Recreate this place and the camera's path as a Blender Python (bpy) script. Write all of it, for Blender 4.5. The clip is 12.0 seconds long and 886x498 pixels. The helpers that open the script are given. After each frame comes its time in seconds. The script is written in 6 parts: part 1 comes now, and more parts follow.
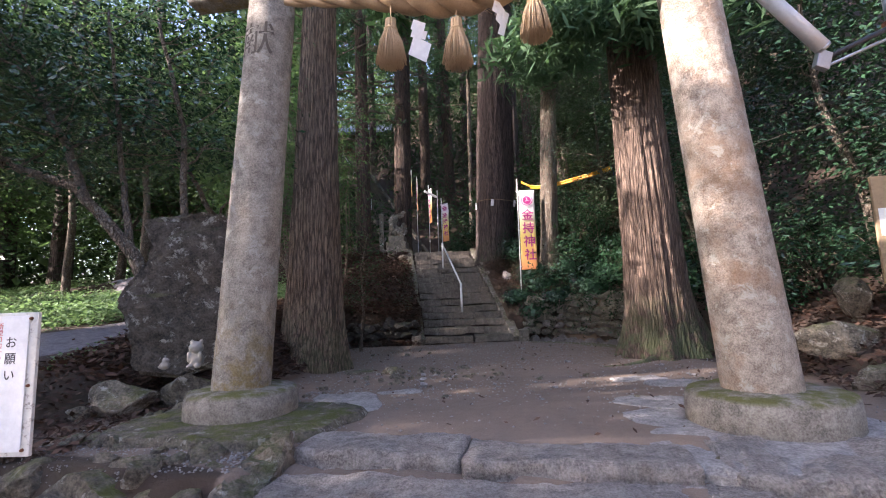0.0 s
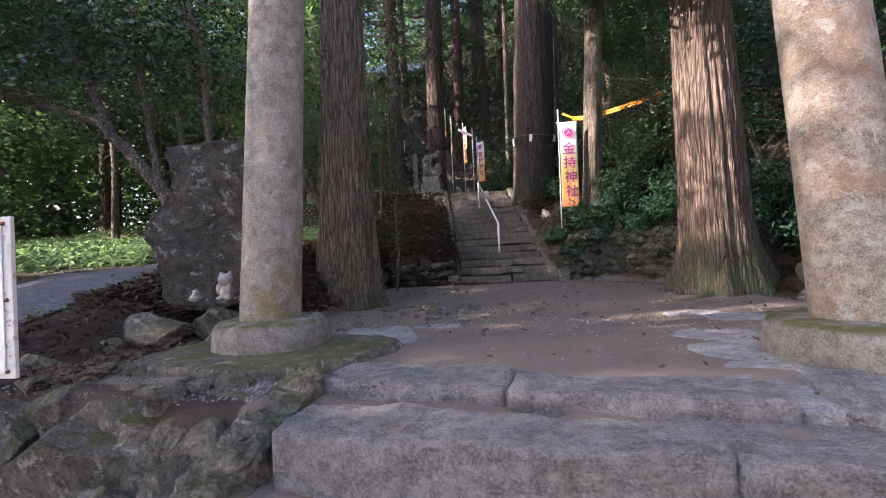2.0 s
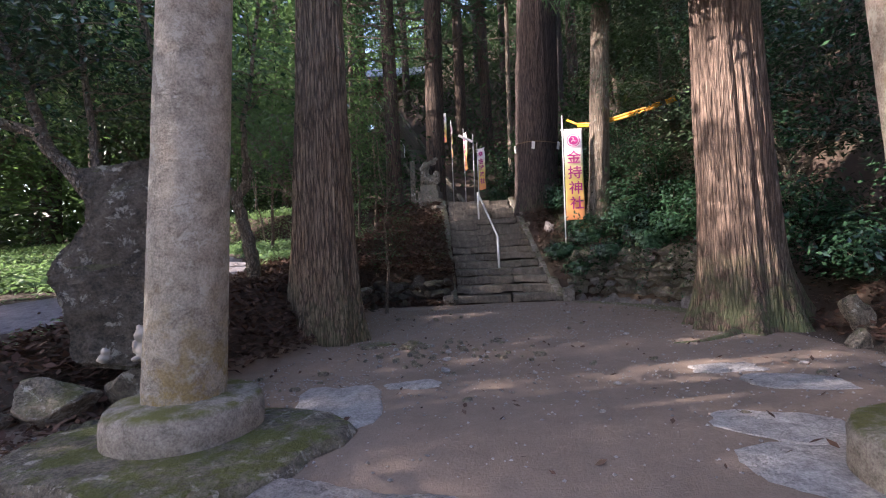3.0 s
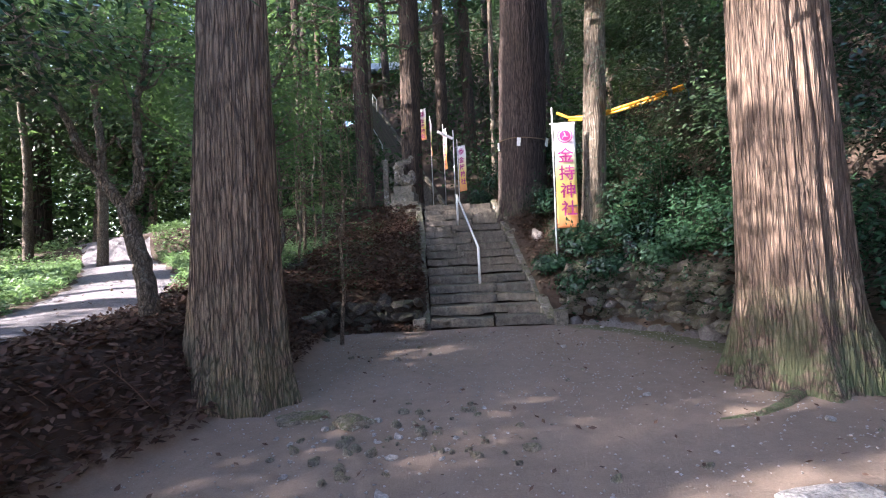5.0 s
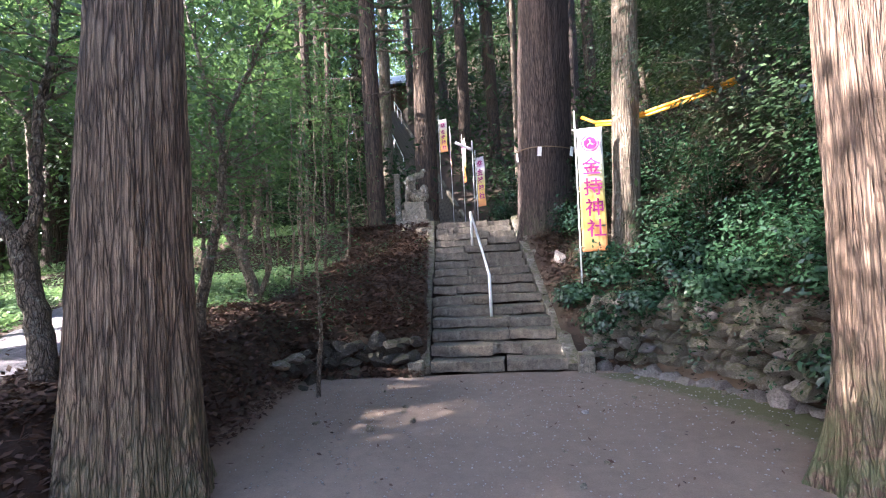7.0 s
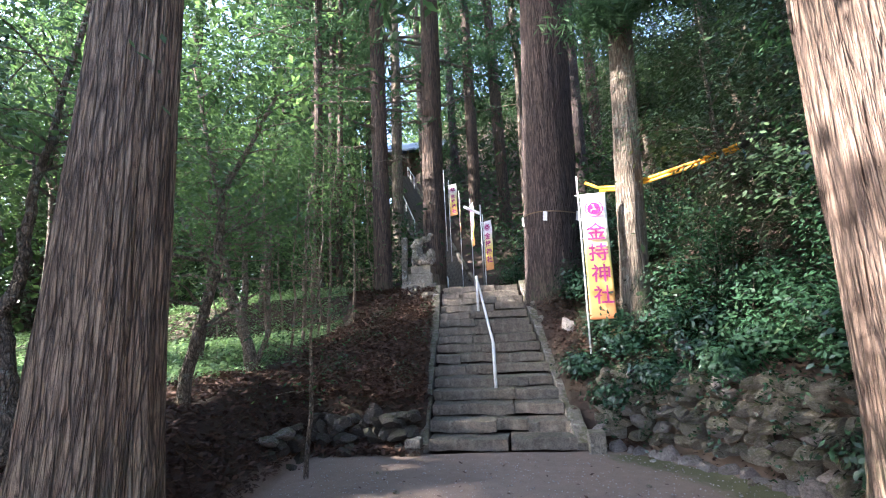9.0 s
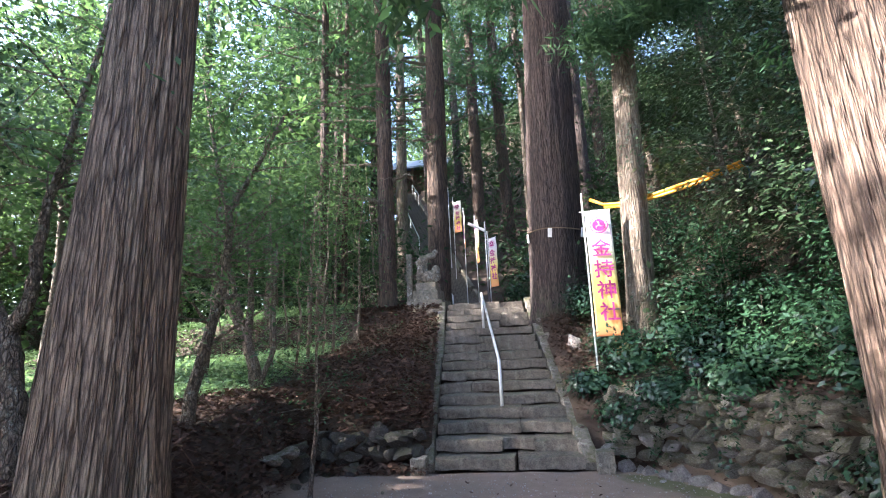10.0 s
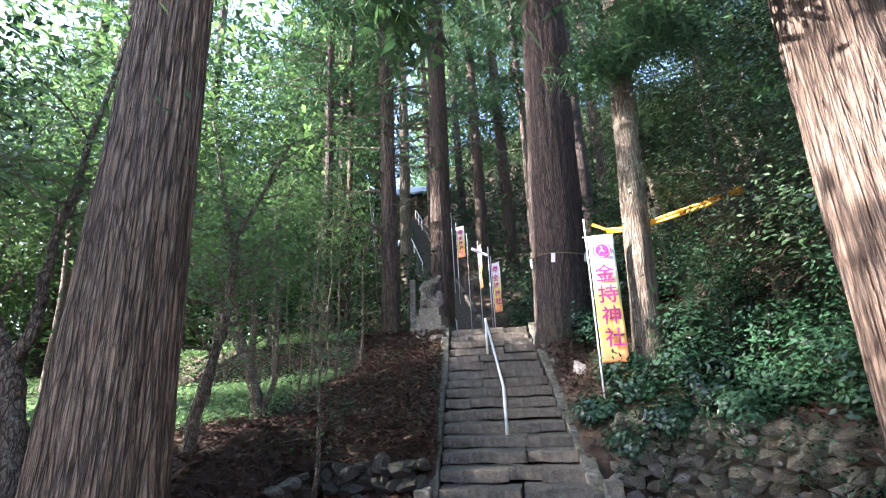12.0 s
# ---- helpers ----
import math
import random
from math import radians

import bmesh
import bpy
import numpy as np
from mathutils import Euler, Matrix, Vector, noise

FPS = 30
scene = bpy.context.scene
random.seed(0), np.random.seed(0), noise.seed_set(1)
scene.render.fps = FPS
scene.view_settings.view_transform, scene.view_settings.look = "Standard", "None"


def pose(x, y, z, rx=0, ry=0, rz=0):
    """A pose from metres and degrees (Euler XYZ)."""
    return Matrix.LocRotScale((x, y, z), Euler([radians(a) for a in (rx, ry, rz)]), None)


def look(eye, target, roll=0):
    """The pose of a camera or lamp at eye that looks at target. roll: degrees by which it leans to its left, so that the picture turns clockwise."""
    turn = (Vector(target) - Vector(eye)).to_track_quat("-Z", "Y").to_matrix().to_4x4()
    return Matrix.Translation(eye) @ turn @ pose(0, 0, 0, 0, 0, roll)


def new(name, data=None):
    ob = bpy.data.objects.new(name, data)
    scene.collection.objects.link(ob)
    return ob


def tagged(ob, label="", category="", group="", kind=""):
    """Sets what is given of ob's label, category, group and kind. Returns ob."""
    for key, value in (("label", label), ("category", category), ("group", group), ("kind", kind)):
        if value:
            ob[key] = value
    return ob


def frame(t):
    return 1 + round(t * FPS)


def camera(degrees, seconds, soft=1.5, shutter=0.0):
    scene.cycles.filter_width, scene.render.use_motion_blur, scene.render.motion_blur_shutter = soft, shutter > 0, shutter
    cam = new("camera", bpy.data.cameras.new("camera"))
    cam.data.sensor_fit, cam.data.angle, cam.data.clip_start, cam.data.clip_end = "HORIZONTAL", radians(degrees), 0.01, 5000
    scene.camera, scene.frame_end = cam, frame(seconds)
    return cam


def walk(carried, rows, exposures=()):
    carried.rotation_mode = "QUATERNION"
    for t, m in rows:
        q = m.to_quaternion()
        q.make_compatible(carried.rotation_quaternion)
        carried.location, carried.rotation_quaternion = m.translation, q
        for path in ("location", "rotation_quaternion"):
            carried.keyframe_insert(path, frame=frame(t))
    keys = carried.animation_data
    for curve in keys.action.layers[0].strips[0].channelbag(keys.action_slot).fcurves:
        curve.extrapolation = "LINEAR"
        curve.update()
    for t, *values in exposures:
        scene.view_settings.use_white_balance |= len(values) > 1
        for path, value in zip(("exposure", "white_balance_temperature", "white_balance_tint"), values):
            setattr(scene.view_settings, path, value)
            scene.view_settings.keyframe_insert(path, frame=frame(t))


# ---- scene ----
cam = camera(88.1, 12.0, 1.1)
PATH = [
    (0, (-0.257, 2.781, 0.803), (-0.219, 4.765, 1.054), -2.1),
    (0.5, (-0.255, 2.795, 0.805), (-0.211, 4.781, 1.034), -2.2),
    (1, (-0.253, 2.798, 0.806), (-0.269, 4.793, 0.945), -2.4),
    (1.5, (-0.27, 2.875, 0.74), (-0.372, 4.872, 0.796), -2.6),
    (2, (-0.277, 3.12, 0.671), (-0.404, 5.116, 0.694), -2.7),
    (2.5, (-0.208, 3.492, 0.773), (-0.355, 5.487, 0.803), -2.6),
    (3, (-0.116, 3.836, 0.948), (-0.261, 5.83, 0.985), -2.5),
    (3.2, (-0.118, 3.972, 0.998), (-0.267, 5.966, 1.028), -2.5),
    (4.8, (0.042, 5.131, 1.181), (-0.033, 7.13, 1.213), -2.6),
    (5, (0.054, 5.273, 1.222), (-0.028, 7.271, 1.252), -2.7),
    (5.5, (0.106, 5.538, 1.337), (0.03, 7.537, 1.36), -2.6),
    (6, (0.204, 5.824, 1.441), (0.102, 7.821, 1.464), -2.7),
    (6.5, (0.307, 6.201, 1.472), (0.119, 8.191, 1.511), -2.9),
    (7, (0.489, 6.451, 1.487), (0.263, 8.437, 1.572), -2.9),
    (7.2, (0.47, 6.574, 1.478), (0.242, 8.558, 1.601), -2.6),
    (9, (0.673, 6.626, 1.571), (0.401, 8.576, 1.923), -2.6),
    (9.5, (0.665, 6.615, 1.564), (0.387, 8.556, 1.96), -2.6),
    (10, (0.655, 6.606, 1.565), (0.371, 8.54, 1.99), -2.6),
    (10.5, (0.657, 6.6, 1.572), (0.37, 8.528, 2.02), -2.7),
    (11, (0.653, 6.607, 1.568), (0.365, 8.527, 2.048), -2.7),
    (11.5, (0.662, 6.585, 1.584), (0.37, 8.497, 2.092), -2.8),
    (12, (0.661, 6.587, 1.578), (0.371, 8.493, 2.108), -2.8),
]
walk(cam, [(t, look(eye, target, roll)) for t, eye, target, roll in PATH],
     exposures=[(0.0, 2.5, 6300, 26), (2.0, 2.55, 6300, 26), (2.6, 2.55, 6300, 26), (3.1, 2.42, 6300, 26), (5.0, 3.05, 6000, 22), (5.6, 3.55, 6000, 22), (6.5, 3.55, 6000, 22), (9.0, 3.5, 5950, 18), (12.0, 3.52, 5900, 18)])

# ---- light ----
SUN_AZ, SUN_EL = 254.0, 27.0          # compass degrees from +y clockwise, height
sun_from = Vector((math.sin(radians(SUN_AZ)) * math.cos(radians(SUN_EL)), math.cos(radians(SUN_AZ)) * math.cos(radians(SUN_EL)), math.sin(radians(SUN_EL))))
world = bpy.data.worlds.new("sky")
scene.world = world
world.use_nodes = True
wn = world.node_tree
sky = wn.nodes.new("ShaderNodeTexSky")
sky.sky_type = 'NISHITA'
sky.sun_disc = False
sky.sun_elevation = radians(SUN_EL)
sky.sun_rotation = radians(SUN_AZ)
sky.air_density, sky.dust_density = 1.0, 2.0
wn.links.new(sky.outputs[0], wn.nodes["Background"].inputs[0])
wn.nodes["Background"].inputs[1].default_value = 0.145
sun = new("sun", bpy.data.lights.new("sun", 'SUN'))
sun.data.energy, sun.data.angle, sun.data.color = 5.0, radians(0.6), (1.0, 0.9, 0.76)
sun.matrix_world = look(sun_from * 50, (0, 0, 0))

# ---- materials ----
def mat_new(name):
    m = bpy.data.materials.new(name)
    m.use_nodes = True
    nt = m.node_tree
    return m, nt, nt.nodes["Principled BSDF"]


def link(nt, a, b):
    nt.links.new(a, b)


def coords(nt, scale=(1, 1, 1), space="Object"):
    tc = nt.nodes.new("ShaderNodeTexCoord")
    mp = nt.nodes.new("ShaderNodeMapping")
    mp.inputs["Scale"].default_value = scale
    link(nt, tc.outputs[space], mp.inputs["Vector"])
    return mp.outputs["Vector"]


def tex_noise(nt, vec, scale, detail=6, rough=0.6, dist=0.0):
    n = nt.nodes.new("ShaderNodeTexNoise")
    n.inputs["Scale"].default_value = scale
    n.inputs["Detail"].default_value = detail
    n.inputs["Roughness"].default_value = rough
    n.inputs["Distortion"].default_value = dist
    link(nt, vec, n.inputs["Vector"])
    return n.outputs["Fac"]


def ramp(nt, fac, stops):
    r = nt.nodes.new("ShaderNodeValToRGB")
    el = r.color_ramp.elements
    while len(el) < len(stops):
        el.new(0.5)
    for e, (p, c) in zip(el, stops):
        e.position = p
        e.color = (*c, 1) if len(c) == 3 else c
    link(nt, fac, r.inputs["Fac"])
    return r.outputs["Color"]


def mixc(nt, fac, a, b, mode='MIX'):
    n = nt.nodes.new("ShaderNodeMix")
    n.data_type, n.blend_type = 'RGBA', mode
    for sock, v in ((n.inputs[0], fac), (n.inputs[6], a), (n.inputs[7], b)):
        if isinstance(v, bpy.types.NodeSocket):
            link(nt, v, sock)
        elif isinstance(v, (int, float)):
            sock.default_value = v
        else:
            sock.default_value = (*v, 1)
    return n.outputs[2]


def mathn(nt, op, a, b=0.0):
    n = nt.nodes.new("ShaderNodeMath")
    n.operation = op
    n.use_clamp = False
    for sock, v in ((n.inputs[0], a), (n.inputs[1], b)):
        if isinstance(v, bpy.types.NodeSocket):
            link(nt, v, sock)
        else:
            sock.default_value = v
    return n.outputs[0]


def bump(nt, bsdf, height, strength, dist=0.02):
    b = nt.nodes.new("ShaderNodeBump")
    b.inputs["Strength"].default_value = strength
    b.inputs["Distance"].default_value = dist
    link(nt, height, b.inputs["Height"])
    link(nt, b.outputs["Normal"], bsdf.inputs["Normal"])


def up_mask(nt, lo=0.5, hi=0.9):
    """1 on faces that look up, where moss and dust settle."""
    g = nt.nodes.new("ShaderNodeNewGeometry")
    s = nt.nodes.new("ShaderNodeSeparateXYZ")
    link(nt, g.outputs["Normal"], s.inputs[0])
    mr = nt.nodes.new("ShaderNodeMapRange")
    mr.inputs[1].default_value, mr.inputs[2].default_value = lo, hi
    link(nt, s.outputs[2], mr.inputs[0])
    return mr.outputs[0]


def stone(name, dark, light, moss=0.0, moss_col=(0.09, 0.11, 0.02), lichen=0.0, grain=60, rough=0.9, rust=0.0, up=(0.3, 0.9), mossy=(0.42, 0.56), ochre=0.0, relief=0.02):
    m, nt, b = mat_new(name)
    v = coords(nt, space="Object")
    big = tex_noise(nt, v, 2.2, 4)
    mid = tex_noise(nt, v, 14, 8, 0.65)
    fine = tex_noise(nt, v, grain, 5, 0.7)
    c = ramp(nt, big, [(0.3, dark), (0.7, light)])
    c = mixc(nt, 0.6, c, ramp(nt, mid, [(0.38, tuple(x * 0.55 for x in dark)), (0.62, tuple(min(1, x * 1.35) for x in light))]))
    c = mixc(nt, 0.32, c, ramp(nt, fine, [(0.40, tuple(x * 0.35 for x in dark)), (0.60, tuple(min(1, x * 1.5) for x in light))]))
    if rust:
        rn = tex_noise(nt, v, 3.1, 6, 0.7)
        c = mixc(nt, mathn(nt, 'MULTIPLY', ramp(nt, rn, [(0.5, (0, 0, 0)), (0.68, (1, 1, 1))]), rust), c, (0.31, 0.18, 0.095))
    if lichen:
        ln = tex_noise(nt, v, 9, 7, 0.75, 0.4)
        c = mixc(nt, mathn(nt, 'MULTIPLY', ramp(nt, ln, [(0.56, (0, 0, 0)), (0.61, (1, 1, 1))]), lichen), c, (0.50, 0.49, 0.43))
    if ochre:
        sz = nt.nodes.new("ShaderNodeSeparateXYZ")
        link(nt, v, sz.inputs[0])
        low = nt.nodes.new("ShaderNodeMapRange")
        low.inputs[1].default_value, low.inputs[2].default_value, low.inputs[3].default_value, low.inputs[4].default_value = 0.35, 0.95, 1.0, 0.0
        link(nt, sz.outputs[2], low.inputs[0])
        on = ramp(nt, tex_noise(nt, v, 8, 7, 0.75), [(0.46, (0, 0, 0)), (0.58, (1, 1, 1))])
        c = mixc(nt, mathn(nt, 'MULTIPLY', mathn(nt, 'MULTIPLY', on, low.outputs[0]), ochre), c, mixc(nt, fine, (0.10, 0.085, 0.03), (0.42, 0.30, 0.08)))
    if moss:
        mn = tex_noise(nt, v, 5.0, 7, 0.7)
        f = mathn(nt, 'MULTIPLY', mathn(nt, 'MULTIPLY', ramp(nt, mn, [(mossy[0], (0, 0, 0)), (mossy[1], (1, 1, 1))]), up_mask(nt, *up)), moss)
        c = mixc(nt, f, c, mixc(nt, fine, tuple(x * 0.5 for x in moss_col), moss_col))
    link(nt, c, b.inputs["Base Color"])
    b.inputs["Roughness"].default_value = rough
    h = mathn(nt, 'ADD', mathn(nt, 'MULTIPLY', mid, 1.6), mathn(nt, 'MULTIPLY', fine, 0.5))
    bump(nt, b, h, 1.0, relief)
    return m


def bark(name, dark, light, reds=(0.20, 0.09, 0.05), stretch=0.055, moss=0.0, lichen=0.0):
    """Fibrous bark: long plates parted by dark furrows that run together and apart, with fine upright fibres on the plates."""
    m, nt, b = mat_new(name)
    vb = coords(nt)
    v = coords(nt, (1, 1, stretch))
    vf = coords(nt, (1, 1, stretch * 0.4))
    big = tex_noise(nt, vb, 1.4, 4)
    strip = tex_noise(nt, v, 16, 5, 0.6, 0.25)
    fine = tex_noise(nt, vf, 110, 4, 0.7)
    grit = tex_noise(nt, vb, 130, 4, 0.75)

    def furrows(scale, amount, width):
        wob = nt.nodes.new("ShaderNodeTexNoise")
        wob.inputs["Scale"].default_value = scale * 0.5
        wob.inputs["Detail"].default_value = 3.0
        link(nt, v, wob.inputs["Vector"])
        wv = nt.nodes.new("ShaderNodeVectorMath")
        wv.operation = 'SCALE'
        wv.inputs["Scale"].default_value = amount / scale
        link(nt, wob.outputs["Color"], wv.inputs[0])
        wa = nt.nodes.new("ShaderNodeVectorMath")
        link(nt, v, wa.inputs[0])
        link(nt, wv.outputs[0], wa.inputs[1])
        vor = nt.nodes.new("ShaderNodeTexVoronoi")
        vor.feature = 'DISTANCE_TO_EDGE'
        vor.inputs["Scale"].default_value = scale
        link(nt, wa.outputs[0], vor.inputs["Vector"])
        return ramp(nt, vor.outputs["Distance"], [(0.0, (0, 0, 0)), (width * 0.4, (0.45, 0.45, 0.45)), (width, (1, 1, 1))])

    wide, narrow = furrows(25.0, 1.2, 0.15), furrows(60.0, 1.3, 0.2)
    gaps = ramp(nt, tex_noise(nt, vb, 6, 4, 0.7), [(0.45, (0, 0, 0)), (0.7, (0.75, 0.75, 0.75))])
    narrow = mathn(nt, 'MAXIMUM', narrow, gaps)
    c = ramp(nt, strip, [(0.34, reds), (0.5, mixed(reds, light, 0.5)), (0.64, light)])
    c = mixc(nt, 0.35, c, ramp(nt, fine, [(0.36, mixed(dark, reds, 0.6)), (0.62, light)]))
    c = mixc(nt, ramp(nt, big, [(0.4, (0, 0, 0)), (0.7, (0.35, 0.35, 0.35))]), c, light)
    c = mixc(nt, 0.25, c, ramp(nt, grit, [(0.38, dark), (0.62, light)]))
    c = mixc(nt, narrow, mixed(dark, reds, 0.25), c)
    c = mixc(nt, wide, dark, c)
    if moss:
        n2 = tex_noise(nt, vb, 5, 6, 0.7)
        s = nt.nodes.new("ShaderNodeSeparateXYZ")
        link(nt, vb, s.inputs[0])
        mr = nt.nodes.new("ShaderNodeMapRange")
        mr.inputs[1].default_value, mr.inputs[2].default_value, mr.inputs[3].default_value, mr.inputs[4].default_value = 0.0, 1.0, 1.0, 0.0
        link(nt, s.outputs[2], mr.inputs[0])
        f = mathn(nt, 'MULTIPLY', mathn(nt, 'MULTIPLY', ramp(nt, n2, [(0.42, (0, 0, 0)), (0.55, (1, 1, 1))]), mr.outputs[0]), moss)
        c = mixc(nt, f, c, (0.10, 0.15, 0.06))
    if lichen:
        n3 = tex_noise(nt, vb, 11, 6, 0.75)
        c = mixc(nt, mathn(nt, 'MULTIPLY', ramp(nt, n3, [(0.56, (0, 0, 0)), (0.62, (1, 1, 1))]), lichen), c, (0.42, 0.44, 0.38))
    link(nt, c, b.inputs["Base Color"])
    b.inputs["Roughness"].default_value = 0.92
    h = mathn(nt, 'ADD', mathn(nt, 'MULTIPLY', wide, 1.2), mathn(nt, 'MULTIPLY', narrow, 0.5))
    h = mathn(nt, 'ADD', h, mathn(nt, 'ADD', mathn(nt, 'MULTIPLY', fine, 0.5), mathn(nt, 'MULTIPLY', grit, 0.2)))
    bump(nt, b, h, 1.0, 0.018)
    return m


def mixed(a, b, f):
    return tuple(x + (y - x) * f for x, y in zip(a, b))


def leaf_mat(name, cols, rough=0.45, trans=0.35, spec=0.4):
    m, nt, b = mat_new(name)
    g = nt.nodes.new("ShaderNodeNewGeometry")
    c = ramp(nt, g.outputs["Random Per Island"], [(i / max(1, len(cols) - 1), k) for i, k in enumerate(cols)])
    v = coords(nt)
    c = mixc(nt, 0.35, c, mixc(nt, tex_noise(nt, v, 1.3, 3), tuple(x * 0.45 for x in cols[0]), cols[-1]))
    link(nt, c, b.inputs["Base Color"])
    b.inputs["Roughness"].default_value = rough
    b.inputs["Specular IOR Level"].default_value = spec
    tr = nt.nodes.new("ShaderNodeBsdfTranslucent")
    link(nt, mixc(nt, 1.0, c, (1.0, 1.08, 0.75), 'MULTIPLY'), tr.inputs[0])
    mx = nt.nodes.new("ShaderNodeMixShader")
    mx.inputs[0].default_value = trans
    link(nt, b.outputs[0], mx.inputs[1])
    link(nt, tr.outputs[0], mx.inputs[2])
    link(nt, mx.outputs[0], nt.nodes["Material Output"].inputs[0])
    return m


def plain(name, col, rough=0.6, metal=0.0, wear=0.0, wear_col=(0.1, 0.08, 0.06), scale=25):
    m, nt, b = mat_new(name)
    v = coords(nt)
    n = tex_noise(nt, v, scale, 6, 0.7)
    c = mixc(nt, 0.5, col, ramp(nt, n, [(0.3, tuple(x * 0.72 for x in col)), (0.7, tuple(min(1, x * 1.12) for x in col))]))
    if wear:
        c = mixc(nt, mathn(nt, 'MULTIPLY', ramp(nt, tex_noise(nt, v, scale * 0.4, 7, 0.75), [(0.55, (0, 0, 0)), (0.62, (1, 1, 1))]), wear), c, wear_col)
    link(nt, c, b.inputs["Base Color"])
    b.inputs["Roughness"].default_value = rough
    b.inputs["Metallic"].default_value = metal
    bump(nt, b, n, 0.25, 0.004)
    return m


M_PILLAR = stone("torii_stone", (0.24, 0.215, 0.17), (0.40, 0.37, 0.31), lichen=0.75, grain=90, rust=0.15, relief=0.03, ochre=0.8)
M_PILLAR_R = stone("torii_stone_rusty", (0.25, 0.20, 0.15), (0.42, 0.37, 0.31), lichen=0.7, grain=110, rust=0.6)
M_BASE = stone("base_stone", (0.17, 0.15, 0.125), (0.29, 0.27, 0.23), moss=0.95, moss_col=(0.13, 0.135, 0.025), grain=90, mossy=(0.41, 0.56), up=(0.35, 0.8))
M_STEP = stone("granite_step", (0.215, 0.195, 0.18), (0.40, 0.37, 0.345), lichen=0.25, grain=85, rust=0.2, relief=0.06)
M_STAIR = stone("stair_stone", (0.068, 0.058, 0.046), (0.155, 0.134, 0.108), lichen=0.12, moss=0.25, grain=70)
M_ROCK = stone("rock", (0.055, 0.047, 0.036), (0.25, 0.22, 0.17), moss=0.8, lichen=0.75, rust=0.2, relief=0.045)
M_ROCK_MOSS = stone("mossy_rock", (0.055, 0.048, 0.036), (0.2, 0.175, 0.135), moss=0.95, moss_col=(0.12, 0.14, 0.025), lichen=0.6, mossy=(0.44, 0.58), relief=0.045)
M_WALLSTONE = stone("wall_stone", (0.08, 0.07, 0.058), (0.225, 0.2, 0.165), moss=0.75, moss_col=(0.085, 0.09, 0.024), lichen=0.45, up=(-0.3, 0.7))
M_WALLBASE = stone("wall_base_stone", (0.12, 0.105, 0.1), (0.25, 0.225, 0.215), moss=0.3, lichen=0.15)
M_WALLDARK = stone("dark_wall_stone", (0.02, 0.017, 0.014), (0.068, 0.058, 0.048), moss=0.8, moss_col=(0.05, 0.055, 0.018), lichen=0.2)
M_STELE = stone("stele_stone", (0.03, 0.026, 0.02), (0.135, 0.115, 0.09), moss=0.9, lichen=0.6, relief=0.06)
M_SLAB = stone("slab", (0.21, 0.20, 0.19), (0.34, 0.325, 0.31), grain=70)
M_CEDAR = bark("cedar_bark_grey", (0.05, 0.036, 0.026), (0.35, 0.265, 0.18), (0.21, 0.145, 0.098), moss=0.35)
M_CEDAR_RED = bark("cedar_bark_red", (0.06, 0.04, 0.03), (0.26, 0.19, 0.142), (0.17, 0.112, 0.08), moss=0.7)
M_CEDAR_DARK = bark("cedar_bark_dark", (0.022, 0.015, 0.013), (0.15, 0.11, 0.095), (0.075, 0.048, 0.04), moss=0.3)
# darker copy of the cedar bark, with forest shade put into its colour
M_CEDAR_SHADE = bark("cedar_bark_shaded", (0.02, 0.014, 0.011), (0.18, 0.125, 0.09), (0.095, 0.06, 0.042), moss=0.3)
M_CEDAR_PALE = bark("cedar_bark_pale", (0.08, 0.062, 0.045), (0.31, 0.255, 0.195), (0.19, 0.148, 0.108), lichen=0.35)
M_LIMB = bark("limb_bark", (0.06, 0.048, 0.036), (0.26, 0.21, 0.155), (0.15, 0.115, 0.085), stretch=0.4, lichen=0.3)
M_LEAF = leaf_mat("broad_leaf", [(0.026, 0.05, 0.026), (0.045, 0.084, 0.041), (0.078, 0.132, 0.06)], 0.33, 0.3, 0.5)
M_LEAF_LIGHT = leaf_mat("light_leaf", [(0.05, 0.096, 0.045), (0.085, 0.15, 0.068), (0.13, 0.21, 0.092)], 0.42, 0.58)
M_LEAF_DARK = leaf_mat("glossy_leaf", [(0.016, 0.045, 0.024), (0.027, 0.07, 0.036), (0.045, 0.10, 0.05)], 0.25, 0.18, 0.6)
M_NEEDLE = leaf_mat("cedar_needles", [(0.034, 0.076, 0.04), (0.058, 0.122, 0.06), (0.09, 0.165, 0.082)], 0.6, 0.35, 0.2)
M_FAR = leaf_mat("far_leaf", [(0.02, 0.044, 0.022), (0.04, 0.078, 0.038), (0.068, 0.118, 0.058)], 0.6, 0.35, 0.2)
M_GRASS = leaf_mat("herb_leaf", [(0.11, 0.19, 0.09), (0.165, 0.275, 0.13), (0.235, 0.36, 0.19)], 0.42, 0.4)
M_LITTER = leaf_mat("dead_leaf", [(0.026, 0.013, 0.010), (0.055, 0.027, 0.018), (0.088, 0.046, 0.032), (0.13, 0.082, 0.058)], 0.75, 0.08, 0.25)
M_STRAW = plain("straw", (0.5, 0.37, 0.225), 0.85, wear=0.4, wear_col=(0.28, 0.16, 0.07), scale=60)
M_ROPE_OLD = plain("old_straw", (0.17, 0.12, 0.07), 0.9, wear=0.5, wear_col=(0.08, 0.05, 0.03), scale=60)
M_PAPER = plain("paper", (0.82, 0.82, 0.80), 0.8)
M_RAIL = plain("rail_paint", (0.66, 0.68, 0.68), 0.4, 0.2, wear=0.35, wear_col=(0.33, 0.28, 0.2), scale=12)
M_POLE_W = plain("white_pole", (0.75, 0.75, 0.76), 0.35)
